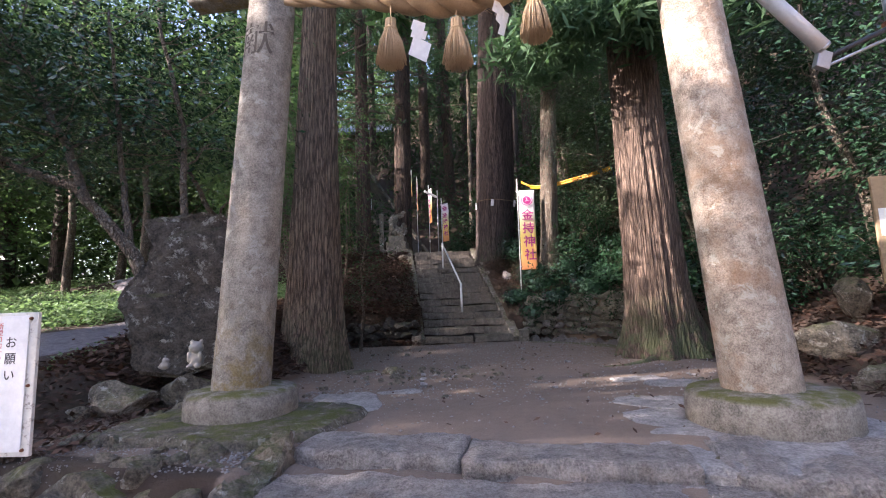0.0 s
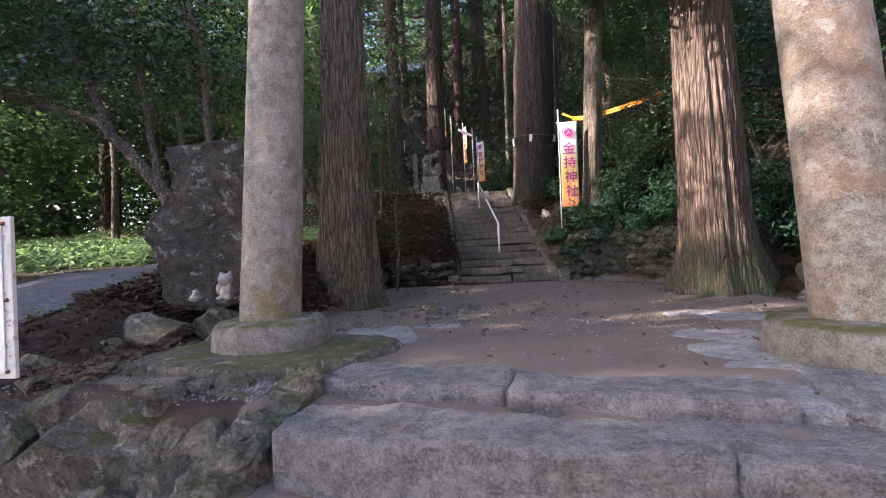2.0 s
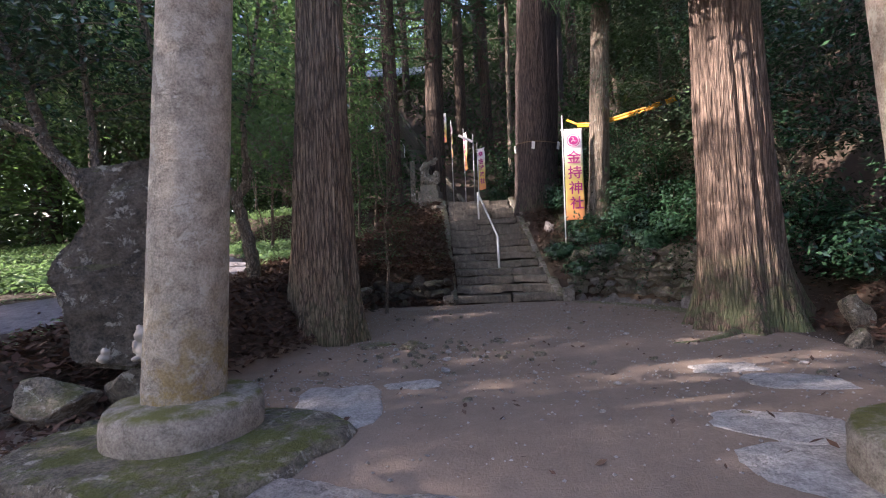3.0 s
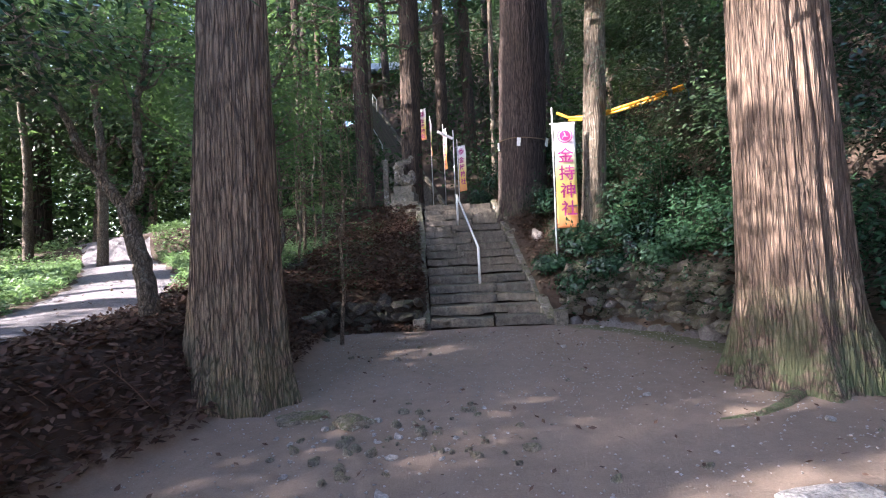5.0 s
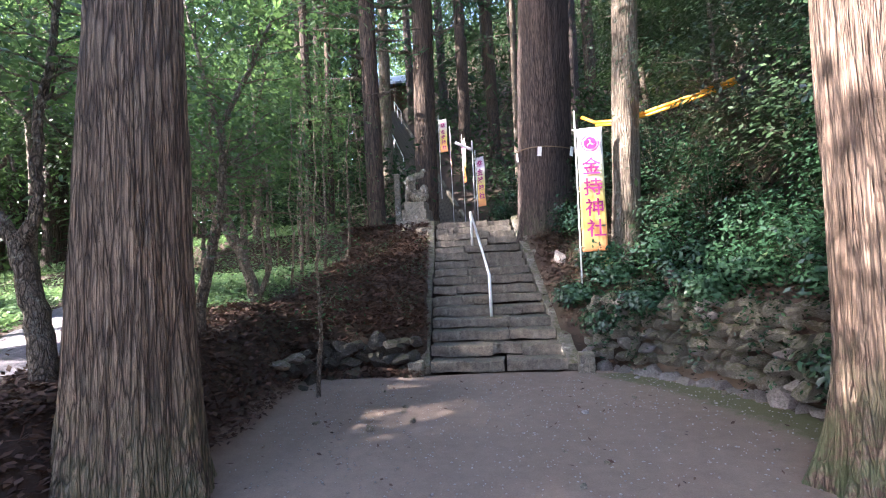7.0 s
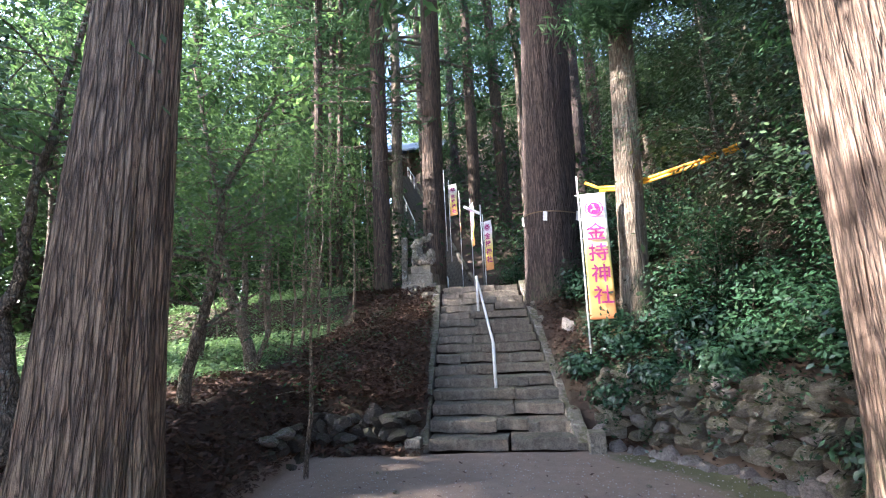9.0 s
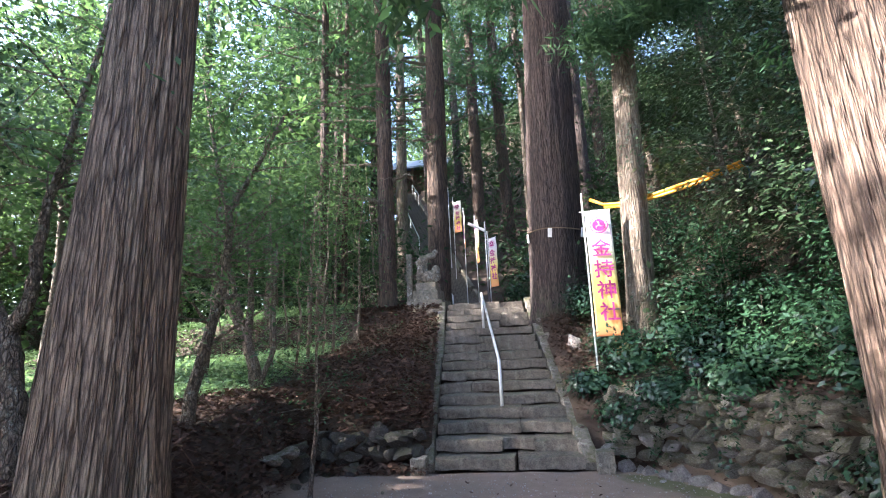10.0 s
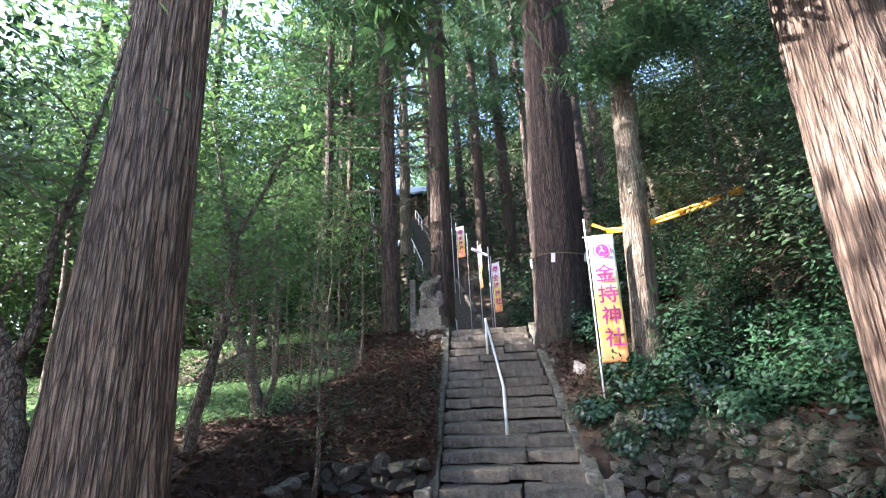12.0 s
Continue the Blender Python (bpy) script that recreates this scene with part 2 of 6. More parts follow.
M_BOARD = plain("board_white", (0.78, 0.79, 0.80), 0.5)
M_BOARD_EDGE = plain("board_edge", (0.66, 0.65, 0.60), 0.7, wear=0.8, wear_col=(0.16, 0.13, 0.10), scale=60)
M_WOOD = plain("post_wood", (0.30, 0.22, 0.13), 0.8, wear=0.4, wear_col=(0.14, 0.10, 0.06))
M_INK = plain("ink", (0.02, 0.02, 0.02), 0.6)
M_RED = plain("red_ink", (0.72, 0.10, 0.09), 0.6)
M_PURPLE = plain("purple_print", (0.42, 0.03, 0.20), 0.7)
M_ORANGE = plain("orange_sleeve", (0.80, 0.36, 0.02), 0.4)
M_BLACK = plain("black_rubber", (0.015, 0.016, 0.02), 0.5)
M_BLUE = plain("blue_cord", (0.03, 0.10, 0.28), 0.6)
M_STEEL = plain("steel", (0.42, 0.43, 0.45), 0.4, 0.7, wear=0.3, wear_col=(0.2, 0.13, 0.08))
M_LAMP = plain("lamp_cover", (0.60, 0.61, 0.62), 0.4)
M_ROOF = plain("shrine_roof", (0.09, 0.12, 0.18), 0.5)
M_DARKWOOD = plain("shrine_wood", (0.10, 0.06, 0.04), 0.8)
M_RUST = plain("rust_nail", (0.16, 0.06, 0.03), 0.8)

# banner cloth: white above, yellow, orange at the hem
M_BANNER, nt, b = mat_new("banner_cloth")
tc = nt.nodes.new("ShaderNodeTexCoord")
sp = nt.nodes.new("ShaderNodeSeparateXYZ")
link(nt, tc.outputs["Generated"], sp.inputs[0])
link(nt, ramp(nt, sp.outputs[2], [(0.0, (0.80, 0.30, 0.12)), (0.2, (0.82, 0.48, 0.14)), (0.42, (0.80, 0.66, 0.18)), (0.62, (0.78, 0.72, 0.42)), (0.8, (0.82, 0.80, 0.80))]), b.inputs["Base Color"])
b.inputs["Roughness"].default_value = 0.75

# earth: packed soil, with litter and humus where the mask says so
M_GROUND, nt, b = mat_new("earth")
v = coords(nt)
n1, n2, n3 = tex_noise(nt, v, 0.7, 5), tex_noise(nt, v, 7, 8, 0.7), tex_noise(nt, v, 80, 4, 0.7)
soil = mixc(nt, 0.5, ramp(nt, n1, [(0.3, (0.17, 0.12, 0.086)), (0.7, (0.262, 0.192, 0.142))]), ramp(nt, n2, [(0.3, (0.135, 0.096, 0.07)), (0.7, (0.30, 0.225, 0.17))]))
soil = mixc(nt, 0.3, soil, ramp(nt, n3, [(0.3, (0.06, 0.045, 0.035)), (0.7, (0.24, 0.20, 0.165))]))
hum = mixc(nt, n2, (0.025, 0.017, 0.012), (0.07, 0.043, 0.03))
hum = mixc(nt, ramp(nt, tex_noise(nt, v, 0.5, 4), [(0.5, (0, 0, 0)), (0.65, (0.6, 0.6, 0.6))]), hum, (0.05, 0.042, 0.024))
at = nt.nodes.new("ShaderNodeAttribute")
at.attribute_name = "litter"
mf = mathn(nt, 'ADD', at.outputs["Fac"], mathn(nt, 'MULTIPLY', mathn(nt, 'SUBTRACT', n2, 0.5), 0.9))
c = mixc(nt, ramp(nt, mf, [(0.4, (0, 0, 0)), (0.6, (1, 1, 1))]), soil, hum)
am = nt.nodes.new("ShaderNodeAttribute")
am.attribute_name = "moss"
mm_ = mathn(nt, 'ADD', am.outputs["Fac"], mathn(nt, 'MULTIPLY', mathn(nt, 'SUBTRACT', n2, 0.5), 1.2))
c = mixc(nt, ramp(nt, mm_, [(0.45, (0, 0, 0)), (0.75, (0.85, 0.85, 0.85))]), c, mixc(nt, n3, (0.045, 0.055, 0.018), (0.11, 0.12, 0.04)))
link(nt, c, b.inputs["Base Color"])
b.inputs["Roughness"].default_value = 0.95
bump(nt, b, mathn(nt, 'ADD', n2, mathn(nt, 'MULTIPLY', n3, 0.6)), 0.8, 0.015)

M_ASPHALT = stone("old_asphalt", (0.11, 0.10, 0.115), (0.19, 0.18, 0.195), grain=120)

# ---- building helpers ----
rng = np.random.default_rng(7)


def sm(a, b, x):
    t = np.clip((np.asarray(x, float) - a) / (b - a), 0, 1)
    return t * t * (3 - 2 * t)


def stair(y):
    return np.clip((np.asarray(y, float) - 12.96) / 5.04, 0, 1) * 2.6


def gz(x, y):
    """Height of the ground."""
    x, y = np.asarray(x, float), np.asarray(y, float)
    z = 0.07 * (1 - sm(6.2, 8.2, y))
    edge = np.interp(x, [-4, -2.4, -1.5, -1.22, -1.05, 0.9, 1.15, 4], [5.6, 5.3, 5.0, 5.02, 5.45, 5.25, 4.85, 4.4])
    z = -0.55 + (z + 0.55) * sm(edge - np.where(x < -1.35, 0.2, 0.45), edge, y)
    xb = np.interp(y, [3, 5, 6, 7, 8, 9, 10.5, 12, 13, 40], [-3.4, -3.0, -2.6, -2.25, -1.95, -1.8, -1.8, -2.0, -2.2, -2.2])
    hl = np.interp(y, [3, 5, 6.6, 8, 10, 13, 25, 60], [-0.1, 0.1, 0.38, 0.62, 0.72, 1.02, 2.22, 5.7])
    left = sm(0, 0.9, xb - x)
    z = z + (hl - z) * left
    far_left = np.clip(-x - 9, 0, 60)
    z = z + 0.05 * far_left * sm(9, 14, -x)
    out = np.clip(-0.55 - x, 0, 50)
    fx = np.exp(-(out / 2.6) ** 2)
    hs = 0.48 + 2.1 * np.clip((y - 13.0) / 5.0, 0, 1)
    hb = hl * (1 - fx) + hs * fx
    m = sm(13.02, 13.3, y) * (1 - sm(-0.62, -0.5, x + 0.1 * np.clip(y - 12.96, 0, 5.04)))
    z = z + (hb - z) * m
    xr = np.interp(y, [2, 4, 5.5, 7, 8.3, 9.5, 10.4, 10.9, 12.0, 12.75, 13.2, 13.6, 18, 60], [2.4, 2.4, 2.5, 2.9, 3.3, 3.5, 3.62, 3.47, 3.07, 2.44, 1.82, 1.2, 0.8, 0.8])
    hw = np.interp(y, [2, 4, 7, 9.4, 10.2, 12, 12.9, 13.3, 18, 60], [-0.5, 0.0, 0.1, 0.2, 0.75, 0.95, 0.85, 0.42, 2.75, 2.8])
    d = x - xr
    wid = np.interp(y, [2, 9.2, 10.2, 30], [0.8, 0.6, 0.3, 0.25])
    mr = sm(0, 1, d / wid)
    zr = hw + np.interp(y, [2, 9, 11, 14, 18], [0.42, 0.42, 0.38, 0.5, 0.5]) * np.clip(d - 0.2, 0, 60) + 0.3 * np.clip(d - 2.2, 0, 25)
    z = z + (zr - z) * mr
    st = (1 - sm(0, 0.06, np.abs(x - (0.445 - 0.097 * np.clip(y - 12.96, 0, 5.04))) - 0.86)) * sm(12.9, 13.0, y)
    z = z + (np.minimum(z, stair(y) - 0.3) - z) * st
    zz = 2.58 + 0.63 * np.clip(y - 23, 0, 45)
    mm = sm(17.2, 18.1, y) * sm(-17, -4.5, x)
    z = z + (np.maximum(zz, z * (x > 1.2)) - z) * mm
    ctr = -1.45 - 0.356 * (y - 24)
    z = z + np.clip(np.abs(x - ctr) - 1.0, 0, 25) * 0.28 * sm(24, 30, y) * sm(-17, -4.5, x) * (x > ctr)
    z = z - 0.4 * (1 - sm(0.6, 0.8, np.abs(x - ctr))) * sm(22.9, 23.1, y) * (1 - sm(41, 41.5, y))
    return z


def gzf(x, y):
    return float(gz(x, y))


def mesh_of(name, verts, faces, mat, smooth=False):
    me = bpy.data.meshes.new(name)
    me.from_pydata([tuple(v) for v in verts], [], [tuple(f) for f in faces])
    me.materials.append(mat)
    if smooth:
        me.polygons.foreach_set("use_smooth", [True] * len(me.polygons))
    me.update()
    return me


def mesh_fast(name, V, F, mat, smooth=False):
    """V (n,3), F (m,k) arrays, written in one go."""
    me = bpy.data.meshes.new(name)
    k = F.shape[1]
    me.vertices.add(len(V))
    me.vertices.foreach_set("co", np.ascontiguousarray(V, np.float32).ravel())
    me.loops.add(F.size)
    me.loops.foreach_set("vertex_index", np.ascontiguousarray(F, np.int32).ravel())
    me.polygons.add(len(F))
    me.polygons.foreach_set("loop_start", np.arange(0, F.size, k, dtype=np.int32))
    me.polygons.foreach_set("loop_total", np.full(len(F), k, dtype=np.int32))
    if smooth:
        me.polygons.foreach_set("use_smooth", np.ones(len(F), bool))
    me.materials.append(mat)
    me.update(calc_edges=True)
    me.validate()
    return me


def empty(name, m=None):
    ob = new(name)
    ob.empty_display_size = 0.1
    if m is not None:
        ob.matrix_world = m
    return ob


def part(name, me, parent, label="", m=None):
    ob = new(name, me)
    ob.parent = parent
    if m is not None:
        ob.matrix_basis = m
    if label:
        ob["label"] = label
    return ob


def from_bm(name, bm, mat, smooth=False):
    me = bpy.data.meshes.new(name)
    bm.to_mesh(me)
    bm.free()
    me.materials.append(mat)
    if smooth:
        me.polygons.foreach_set("use_smooth", [True] * len(me.polygons))
    return me


def box_me(name, sx, sy, sz, mat, bevel=0.01, rough=0.0, cuts=0, seed=0, segs=2, dense=0):
    """A block with worn edges; its origin at the middle of its bottom."""
    bm = bmesh.new()
    bmesh.ops.create_cube(bm, size=1.0)
    for vv in bm.verts:
        vv.co = Vector((vv.co.x * sx, vv.co.y * sy, (vv.co.z + 0.5) * sz))
    if bevel:
        bmesh.ops.bevel(bm, geom=bm.edges[:], offset=bevel, segments=segs, affect='EDGES', profile=0.6)
    if cuts:
        long = [e for e in bm.edges if e.calc_length() > max(sx, sy, sz) * 0.5]
        bmesh.ops.subdivide_edges(bm, edges=long, cuts=cuts, use_grid_fill=True)
    if dense:
        bmesh.ops.subdivide_edges(bm, edges=[e for e in bm.edges if e.calc_length() > 0.03], cuts=dense, use_grid_fill=True)
    if rough:
        off = Vector((seed * 3.7, seed * 1.3, seed * 2.1))
        for vv in bm.verts:
            q = vv.co * 3.0 + off
            vv.co += rough * Vector((noise.noise(q), noise.noise(q + Vector((9, 0, 0))), noise.noise(q + Vector((0, 9, 0))))) + rough * 0.4 * noise.noise_vector(vv.co * 11 + off) + (rough * 0.3 * noise.noise_vector(vv.co * 27 + off) if dense else Vector((0, 0, 0)))
    return from_bm(name, bm, mat, False)


def rock_me(name, sx, sy, sz, mat, seed, sub=3, amp=0.18, chip=0.95):
    """A boulder with broken faces, its bottom at about z = -0.3 sz."""
    bm = bmesh.new()
    bmesh.ops.create_icosphere(bm, subdivisions=sub, radius=1.0)
    rr = random.Random(seed)
    cutsp = [(Vector((rr.uniform(-1, 1), rr.uniform(-1, 1), rr.uniform(-0.5, 1))).normalized(), rr.uniform(0.4, 0.75)) for _ in range(14)]
    off = Vector((seed * 1.7, seed * 0.3, seed * 2.9))
    for vv in bm.verts:
        p = vv.co.copy()
        for n, d in cutsp:
            s = p.dot(n) - d
            if s > 0:
                p -= n * s * chip
        p *= 1 + amp * noise.noise(p * 1.4 + off) + 0.07 * noise.noise(p * 4 + off) + 0.035 * noise.noise(p * 9 + off) + 0.02 * noise.noise(p * 19 + off)
        vv.co = Vector((p.x * sx * 0.58, p.y * sy * 0.58, (p.z * 0.62 + 0.32) * sz))
    return from_bm(name, bm, mat, False)


def tube(points, radii, segs=10, caps=True, twist=0.0):
    """Verts and quads of a tube along points."""
    P = [Vector(p) for p in points]
    n = len(P)
    V, F = [], []
    ref = Vector((0, 0, 1)) if abs((P[-1] - P[0]).normalized().z) < 0.9 else Vector((0, 1, 0))
    for i in range(n):
        t = (P[min(i + 1, n - 1)] - P[max(i - 1, 0)]).normalized()
        a = t.cross(ref).normalized()
        b2 = t.cross(a).normalized()
        for k in range(segs):
            ang = 2 * math.pi * k / segs + twist * i
            V.append(P[i] + (a * math.cos(ang) + b2 * math.sin(ang)) * radii[i])
    for i in range(n - 1):
        for k in range(segs):
            F.append((i * segs + k, i * segs + (k + 1) % segs, (i + 1) * segs + (k + 1) % segs, (i + 1) * segs + k))
    return V, F, n, segs


def tube_me(name, points, radii, mat, segs=10, smooth=True):
    V, F, n, s = tube(points, radii, segs)
    F = list(F) + [tuple(range(s - 1, -1, -1)), tuple(range((n - 1) * s, n * s))]
    return mesh_of(name, V, F, mat, smooth)


def join_tubes(name, tubes, mat, segs=7):
    V, F = [], []
    for pts, rad in tubes:
        v2, f2, n, s = tube(pts, rad, segs)
        o = len(V)
        V += v2
        F += [tuple(i + o for i in f) for f in f2]
        F.append(tuple(o + (n - 1) * s + i for i in range(s)))
    return mesh_of(name, V, F, mat, True)


def wiggle(a, b2, n, amp, seed):
    a, b2 = Vector(a), Vector(b2)
    o = Vector((seed * 3.1, seed * 1.7, 0))
    return [a.lerp(b2, i / (n - 1)) + amp * noise.noise_vector(o + Vector((0, 0, i * 0.6))) * math.sin(math.pi * min(1, i / (n - 1) + 0.15)) for i in range(n)]


def leaves_me(name, P, size, mat, aspect=0.42, up=0.6, fold=0.18, rs=1, flat=None):
    """One mesh of folded leaf blades at the points P."""
    r = np.random.default_rng(rs)
    N = len(P)
    nrm = r.normal(size=(N, 3))
    nrm[:, 2] = np.abs(nrm[:, 2]) + up * 1.5
    nrm /= np.linalg.norm(nrm, axis=1)[:, None]
    d = r.normal(size=(N, 3))
    d -= nrm * (d * nrm).sum(1)[:, None]
    d /= np.linalg.norm(d, axis=1)[:, None]
    if flat is not None:
        d = d * (1 - flat[1]) + np.array(flat[0]) * flat[1]
    s = np.cross(nrm, d)
    L = (size * r.uniform(0.6, 1.25, N))[:, None]
    mid = P + d * L * 0.45 + nrm * L * fold * 0.5
    V = np.stack([P, mid + s * L * aspect * 0.5 - nrm * L * fold * 0.4, P + d * L, mid - s * L * aspect * 0.5 - nrm * L * fold * 0.4], 1).reshape(-1, 3)
    i = np.arange(N)[:, None] * 4
    F = np.concatenate([i + np.array([0, 1, 2]), i + np.array([0, 2, 3])], 1).reshape(-1, 3)
    return mesh_fast(name, V, F, mat)


def clumps(centres, per, rad, rs=1, flatten=0.6):
    r = np.random.default_rng(rs)
    C = np.asarray(centres, float)
    P = np.repeat(C, per, 0)
    o = r.normal(size=P.shape) * rad
    o[:, 2] *= flatten
    return P + o


def stuff(name, me, label, category):
    return tagged(new(name, me), label, category, kind="stuff")


# ---- ground ----
def axis_pts(lo, hi, step, end_lo, end_hi):
    a = list(np.arange(lo, hi + 1e-6, step))
    s, p = step, hi
    while p < end_hi:
        s *= 1.15
        p += s
        a.append(p)
    s, p = step, lo
    while p > end_lo:
        s *= 1.15
        p -= s
        a.insert(0, p)
    return np.array(a)


gx, gy = axis_pts(-5.0, 5.0, 0.07, -600, 600), axis_pts(3.8, 18.4, 0.07, -600, 800)
X, Y = np.meshgrid(gx, gy)
Z = gz(X, Y)
Z = np.where(Y > 70, np.minimum(Z, 34), Z)
nz = np.array([noise.noise(Vector((a * 0.9, b3 * 0.9, 0))) * 0.035 + noise.noise(Vector((a * 3.3, b3 * 3.3, 5))) * 0.012 for a, b3 in zip(X.ravel(), Y.ravel())]).reshape(X.shape)
bank = np.clip(sm(0.0, 0.5, np.interp(Y, [3, 5, 6, 7, 8, 9, 10.5, 12, 13, 40], [-3.4, -3.0, -2.6, -2.25, -1.95, -1.8, -1.8, -2.0, -2.2, -2.2]) - X) + sm(12.8, 13.0, Y) + sm(2.9, 3.4, X) * sm(4.5, 6, Y) + sm(1.2, 1.35, -X) * sm(4.0, 4.3, Y) * (1 - sm(5.05, 5.3, Y + 0.3 * (X + 1.5))), 0, 1)
Z = Z + nz * (0.4 + 0.45 * bank)
nyv, nxv = X.shape
idx = np.arange(nyv * nxv).reshape(nyv, nxv)
F = np.stack([idx[:-1, :-1], idx[:-1, 1:], idx[1:, 1:], idx[1:, :-1]], -1).reshape(-1, 4)
me = mesh_fast("ground", np.stack([X, Y, Z], -1).reshape(-1, 3), F, M_GROUND, True)
la = me.attributes.new("litter", 'FLOAT', 'POINT')
la.data.foreach_set("value", bank.astype(np.float32).ravel())
wx = np.interp(Y, [9, 10.1, 10.9, 11.95, 12.72, 13.12], [3.55, 3.55, 3.3, 2.88, 2.2, 1.68])
mossy = (X < wx - 0.06) * (1 - sm(0.15, 1.1, np.abs(wx - X))) * sm(8.9, 9.8, Y) * (1 - sm(12.6, 13.0, Y))
mo = me.attributes.new("moss", 'FLOAT', 'POINT')
mo.data.foreach_set("value", mossy.astype(np.float32).ravel())
tagged(new("ground", me), "packed brown earth with stones and fallen leaves", "ground", kind="structure")

# asphalt lane
pc = np.array([(-4.6, -8), (-4.3, 2), (-4.3, 6), (-4.35, 8.8), (-4.5, 10.6), (-5.55, 12.7), (-7.3, 15), (-10.0, 18.2), (-14.5, 21.5), (-24, 26)])
tt = np.linspace(0, len(pc) - 1, 160)
cx, cy = np.interp(tt, range(len(pc)), pc[:, 0]), np.interp(tt, range(len(pc)), pc[:, 1])
for _ in range(12):
    cx[1:-1] = (cx[:-2] + cx[1:-1] * 2 + cx[2:]) / 4
    cy[1:-1] = (cy[:-2] + cy[1:-1] * 2 + cy[2:]) / 4
dx, dy = np.gradient(cx), np.gradient(cy)
ln = np.hypot(dx, dy)
V, F = [], []
for i in range(len(cx)):
    for k in range(7):
        w = (k / 6 - 0.5) * 1.5 * (1 + 0.05 * math.sin(i * 0.9 + k))
        px, py = cx[i] + dy[i] / ln[i] * w, cy[i] - dx[i] / ln[i] * w
        V.append((px, py, gzf(px, py) + 0.05 - 0.04 * abs(k - 3) / 3))
for i in range(len(cx) - 1):
    for k in range(6):
        F.append((i * 7 + k, i * 7 + k + 1, i * 7 + 8 + k, i * 7 + 7 + k))
tagged(new("road", mesh_of("road", V, F, M_ASPHALT, True)), "narrow old asphalt lane with fallen leaves", "lane", kind="structure")

# ---- stone stairs ----
stairs = tagged(empty("stone_stairs", pose(0.445, 12.96, 0)), "worn grey stone stairs between sloping kerbs", "stairs", kind="structure")
NS = 16
srnd = random.Random(3)
for i in range(NS):
    y0 = i * 5.04 / NS
    xc = -0.097 * y0
    half = 0.97 - 0.005 * i
    cuts = sorted(srnd.uniform(-half * 0.6, half * 0.6) for _ in range(srnd.choice((1, 1, 2))))
    if len(cuts) == 2 and cuts[1] - cuts[0] < 0.4:
        cuts = cuts[:1]
    ends = [-half, *cuts, half]
    for k in range(len(ends) - 1):
        w = ends[k + 1] - ends[k]
        dz = srnd.uniform(-0.02, 0.02)
        blk = box_me("stone_block", w - 0.008, 0.42, 0.146, M_STAIR, 0.014, 0.028, 11, i * 5 + k)
        part("stone_block", blk, stairs, m=pose(xc + (ends[k] + ends[k + 1]) / 2, y0 + 0.19 + srnd.uniform(-0.02, 0.02), (i + 1) * 2.6 / NS - 0.142 + dz * 0.7, srnd.uniform(-1.2, 1.2), srnd.uniform(-0.8, 0.8), -2 + srnd.uniform(-0.6, 0.6)))
for side in (-1, 1):
    for k in range(6):
        y0 = 0.05 + k * 0.84
        kb = box_me("kerb_stone", 0.2 if side > 0 else 0.17, 0.95, 0.22, M_WALLSTONE, 0.02, 0.02, 6, 40 + k * 3 + side)
        part("kerb_stone", kb, stairs, m=pose(-0.097 * (y0 + 0.42) + side * (1.04 + srnd.uniform(-0.015, 0.02)), y0 + 0.42, (y0 + 0.42) * 0.516 - 0.11, 27.3, srnd.uniform(-2, 2), 5.5))
for x, h in ((-1.15, 0.2), (1.18, 0.26)):
    part("end_post", box_me("end_post", 0.2, 0.2, h + 0.1, M_WALLSTONE, 0.02, 0.015, 3, 77), stairs, m=pose(x, -0.08, -0.1))

upper = tagged(empty("stone_stairs", pose(-1.085, 22.97, 2.58)), "steep long flight of dark stone stairs", "stairs", kind="structure")
step_me = [box_me("stone_block", 1.5, 0.40, 0.30, M_STAIR, 0.015, 0.012, 5, 90 + q) for q in range(4)]
for i in range(66):
    part("stone_block", step_me[i % 4], upper, m=pose(-0.356 * 0.27 * i, 0.27 * i + 0.2, (i + 1) * 0.17 - 0.30, 0, srnd.uniform(-0.6, 0.6), 19.6))
kerb_me = [box_me("kerb_stone", 0.14, 1.9, 0.2, M_STAIR, 0.02, 0.012, 6, 190 + q) for q in range(2)]
for side in (-0.82, 0.82):
    for k in range(10):
        yy = k * 1.78 + 0.9
        part("kerb_stone", kerb_me[k % 2], upper, m=pose(-0.356 * yy + side, yy + side * 0.3, yy * 0.63 + 0.05, 31, 0, 19.6))

# ---- the stone steps under the gate ----
TW = -10.5


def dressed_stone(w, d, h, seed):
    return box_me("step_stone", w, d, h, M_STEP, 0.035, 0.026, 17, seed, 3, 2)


front = tagged(empty("front_steps", pose(0, 0, 0)), "broad worn granite steps below the gate", "steps", kind="structure")
for (x, y, z, w, d, h, a, s) in (
        (-0.57, 5.38, 0.09, 0.92, 0.36, 0.34, -14, 1), (0.39, 5.10, 0.085, 1.06, 0.34, 0.34, -13, 2),
        (-0.27, 4.79, 0.05, 1.54, 0.32, 0.40, -10, 3), (0.78, 4.64, 0.03, 0.56, 0.36, 0.40, -9, 4),
        (-0.3, 4.30, -0.19, 2.0, 0.36, 0.36, -8, 5), (-0.1, 3.86, -0.38, 2.4, 0.5, 0.36, -8, 6)):
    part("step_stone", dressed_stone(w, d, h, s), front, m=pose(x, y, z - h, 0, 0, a))
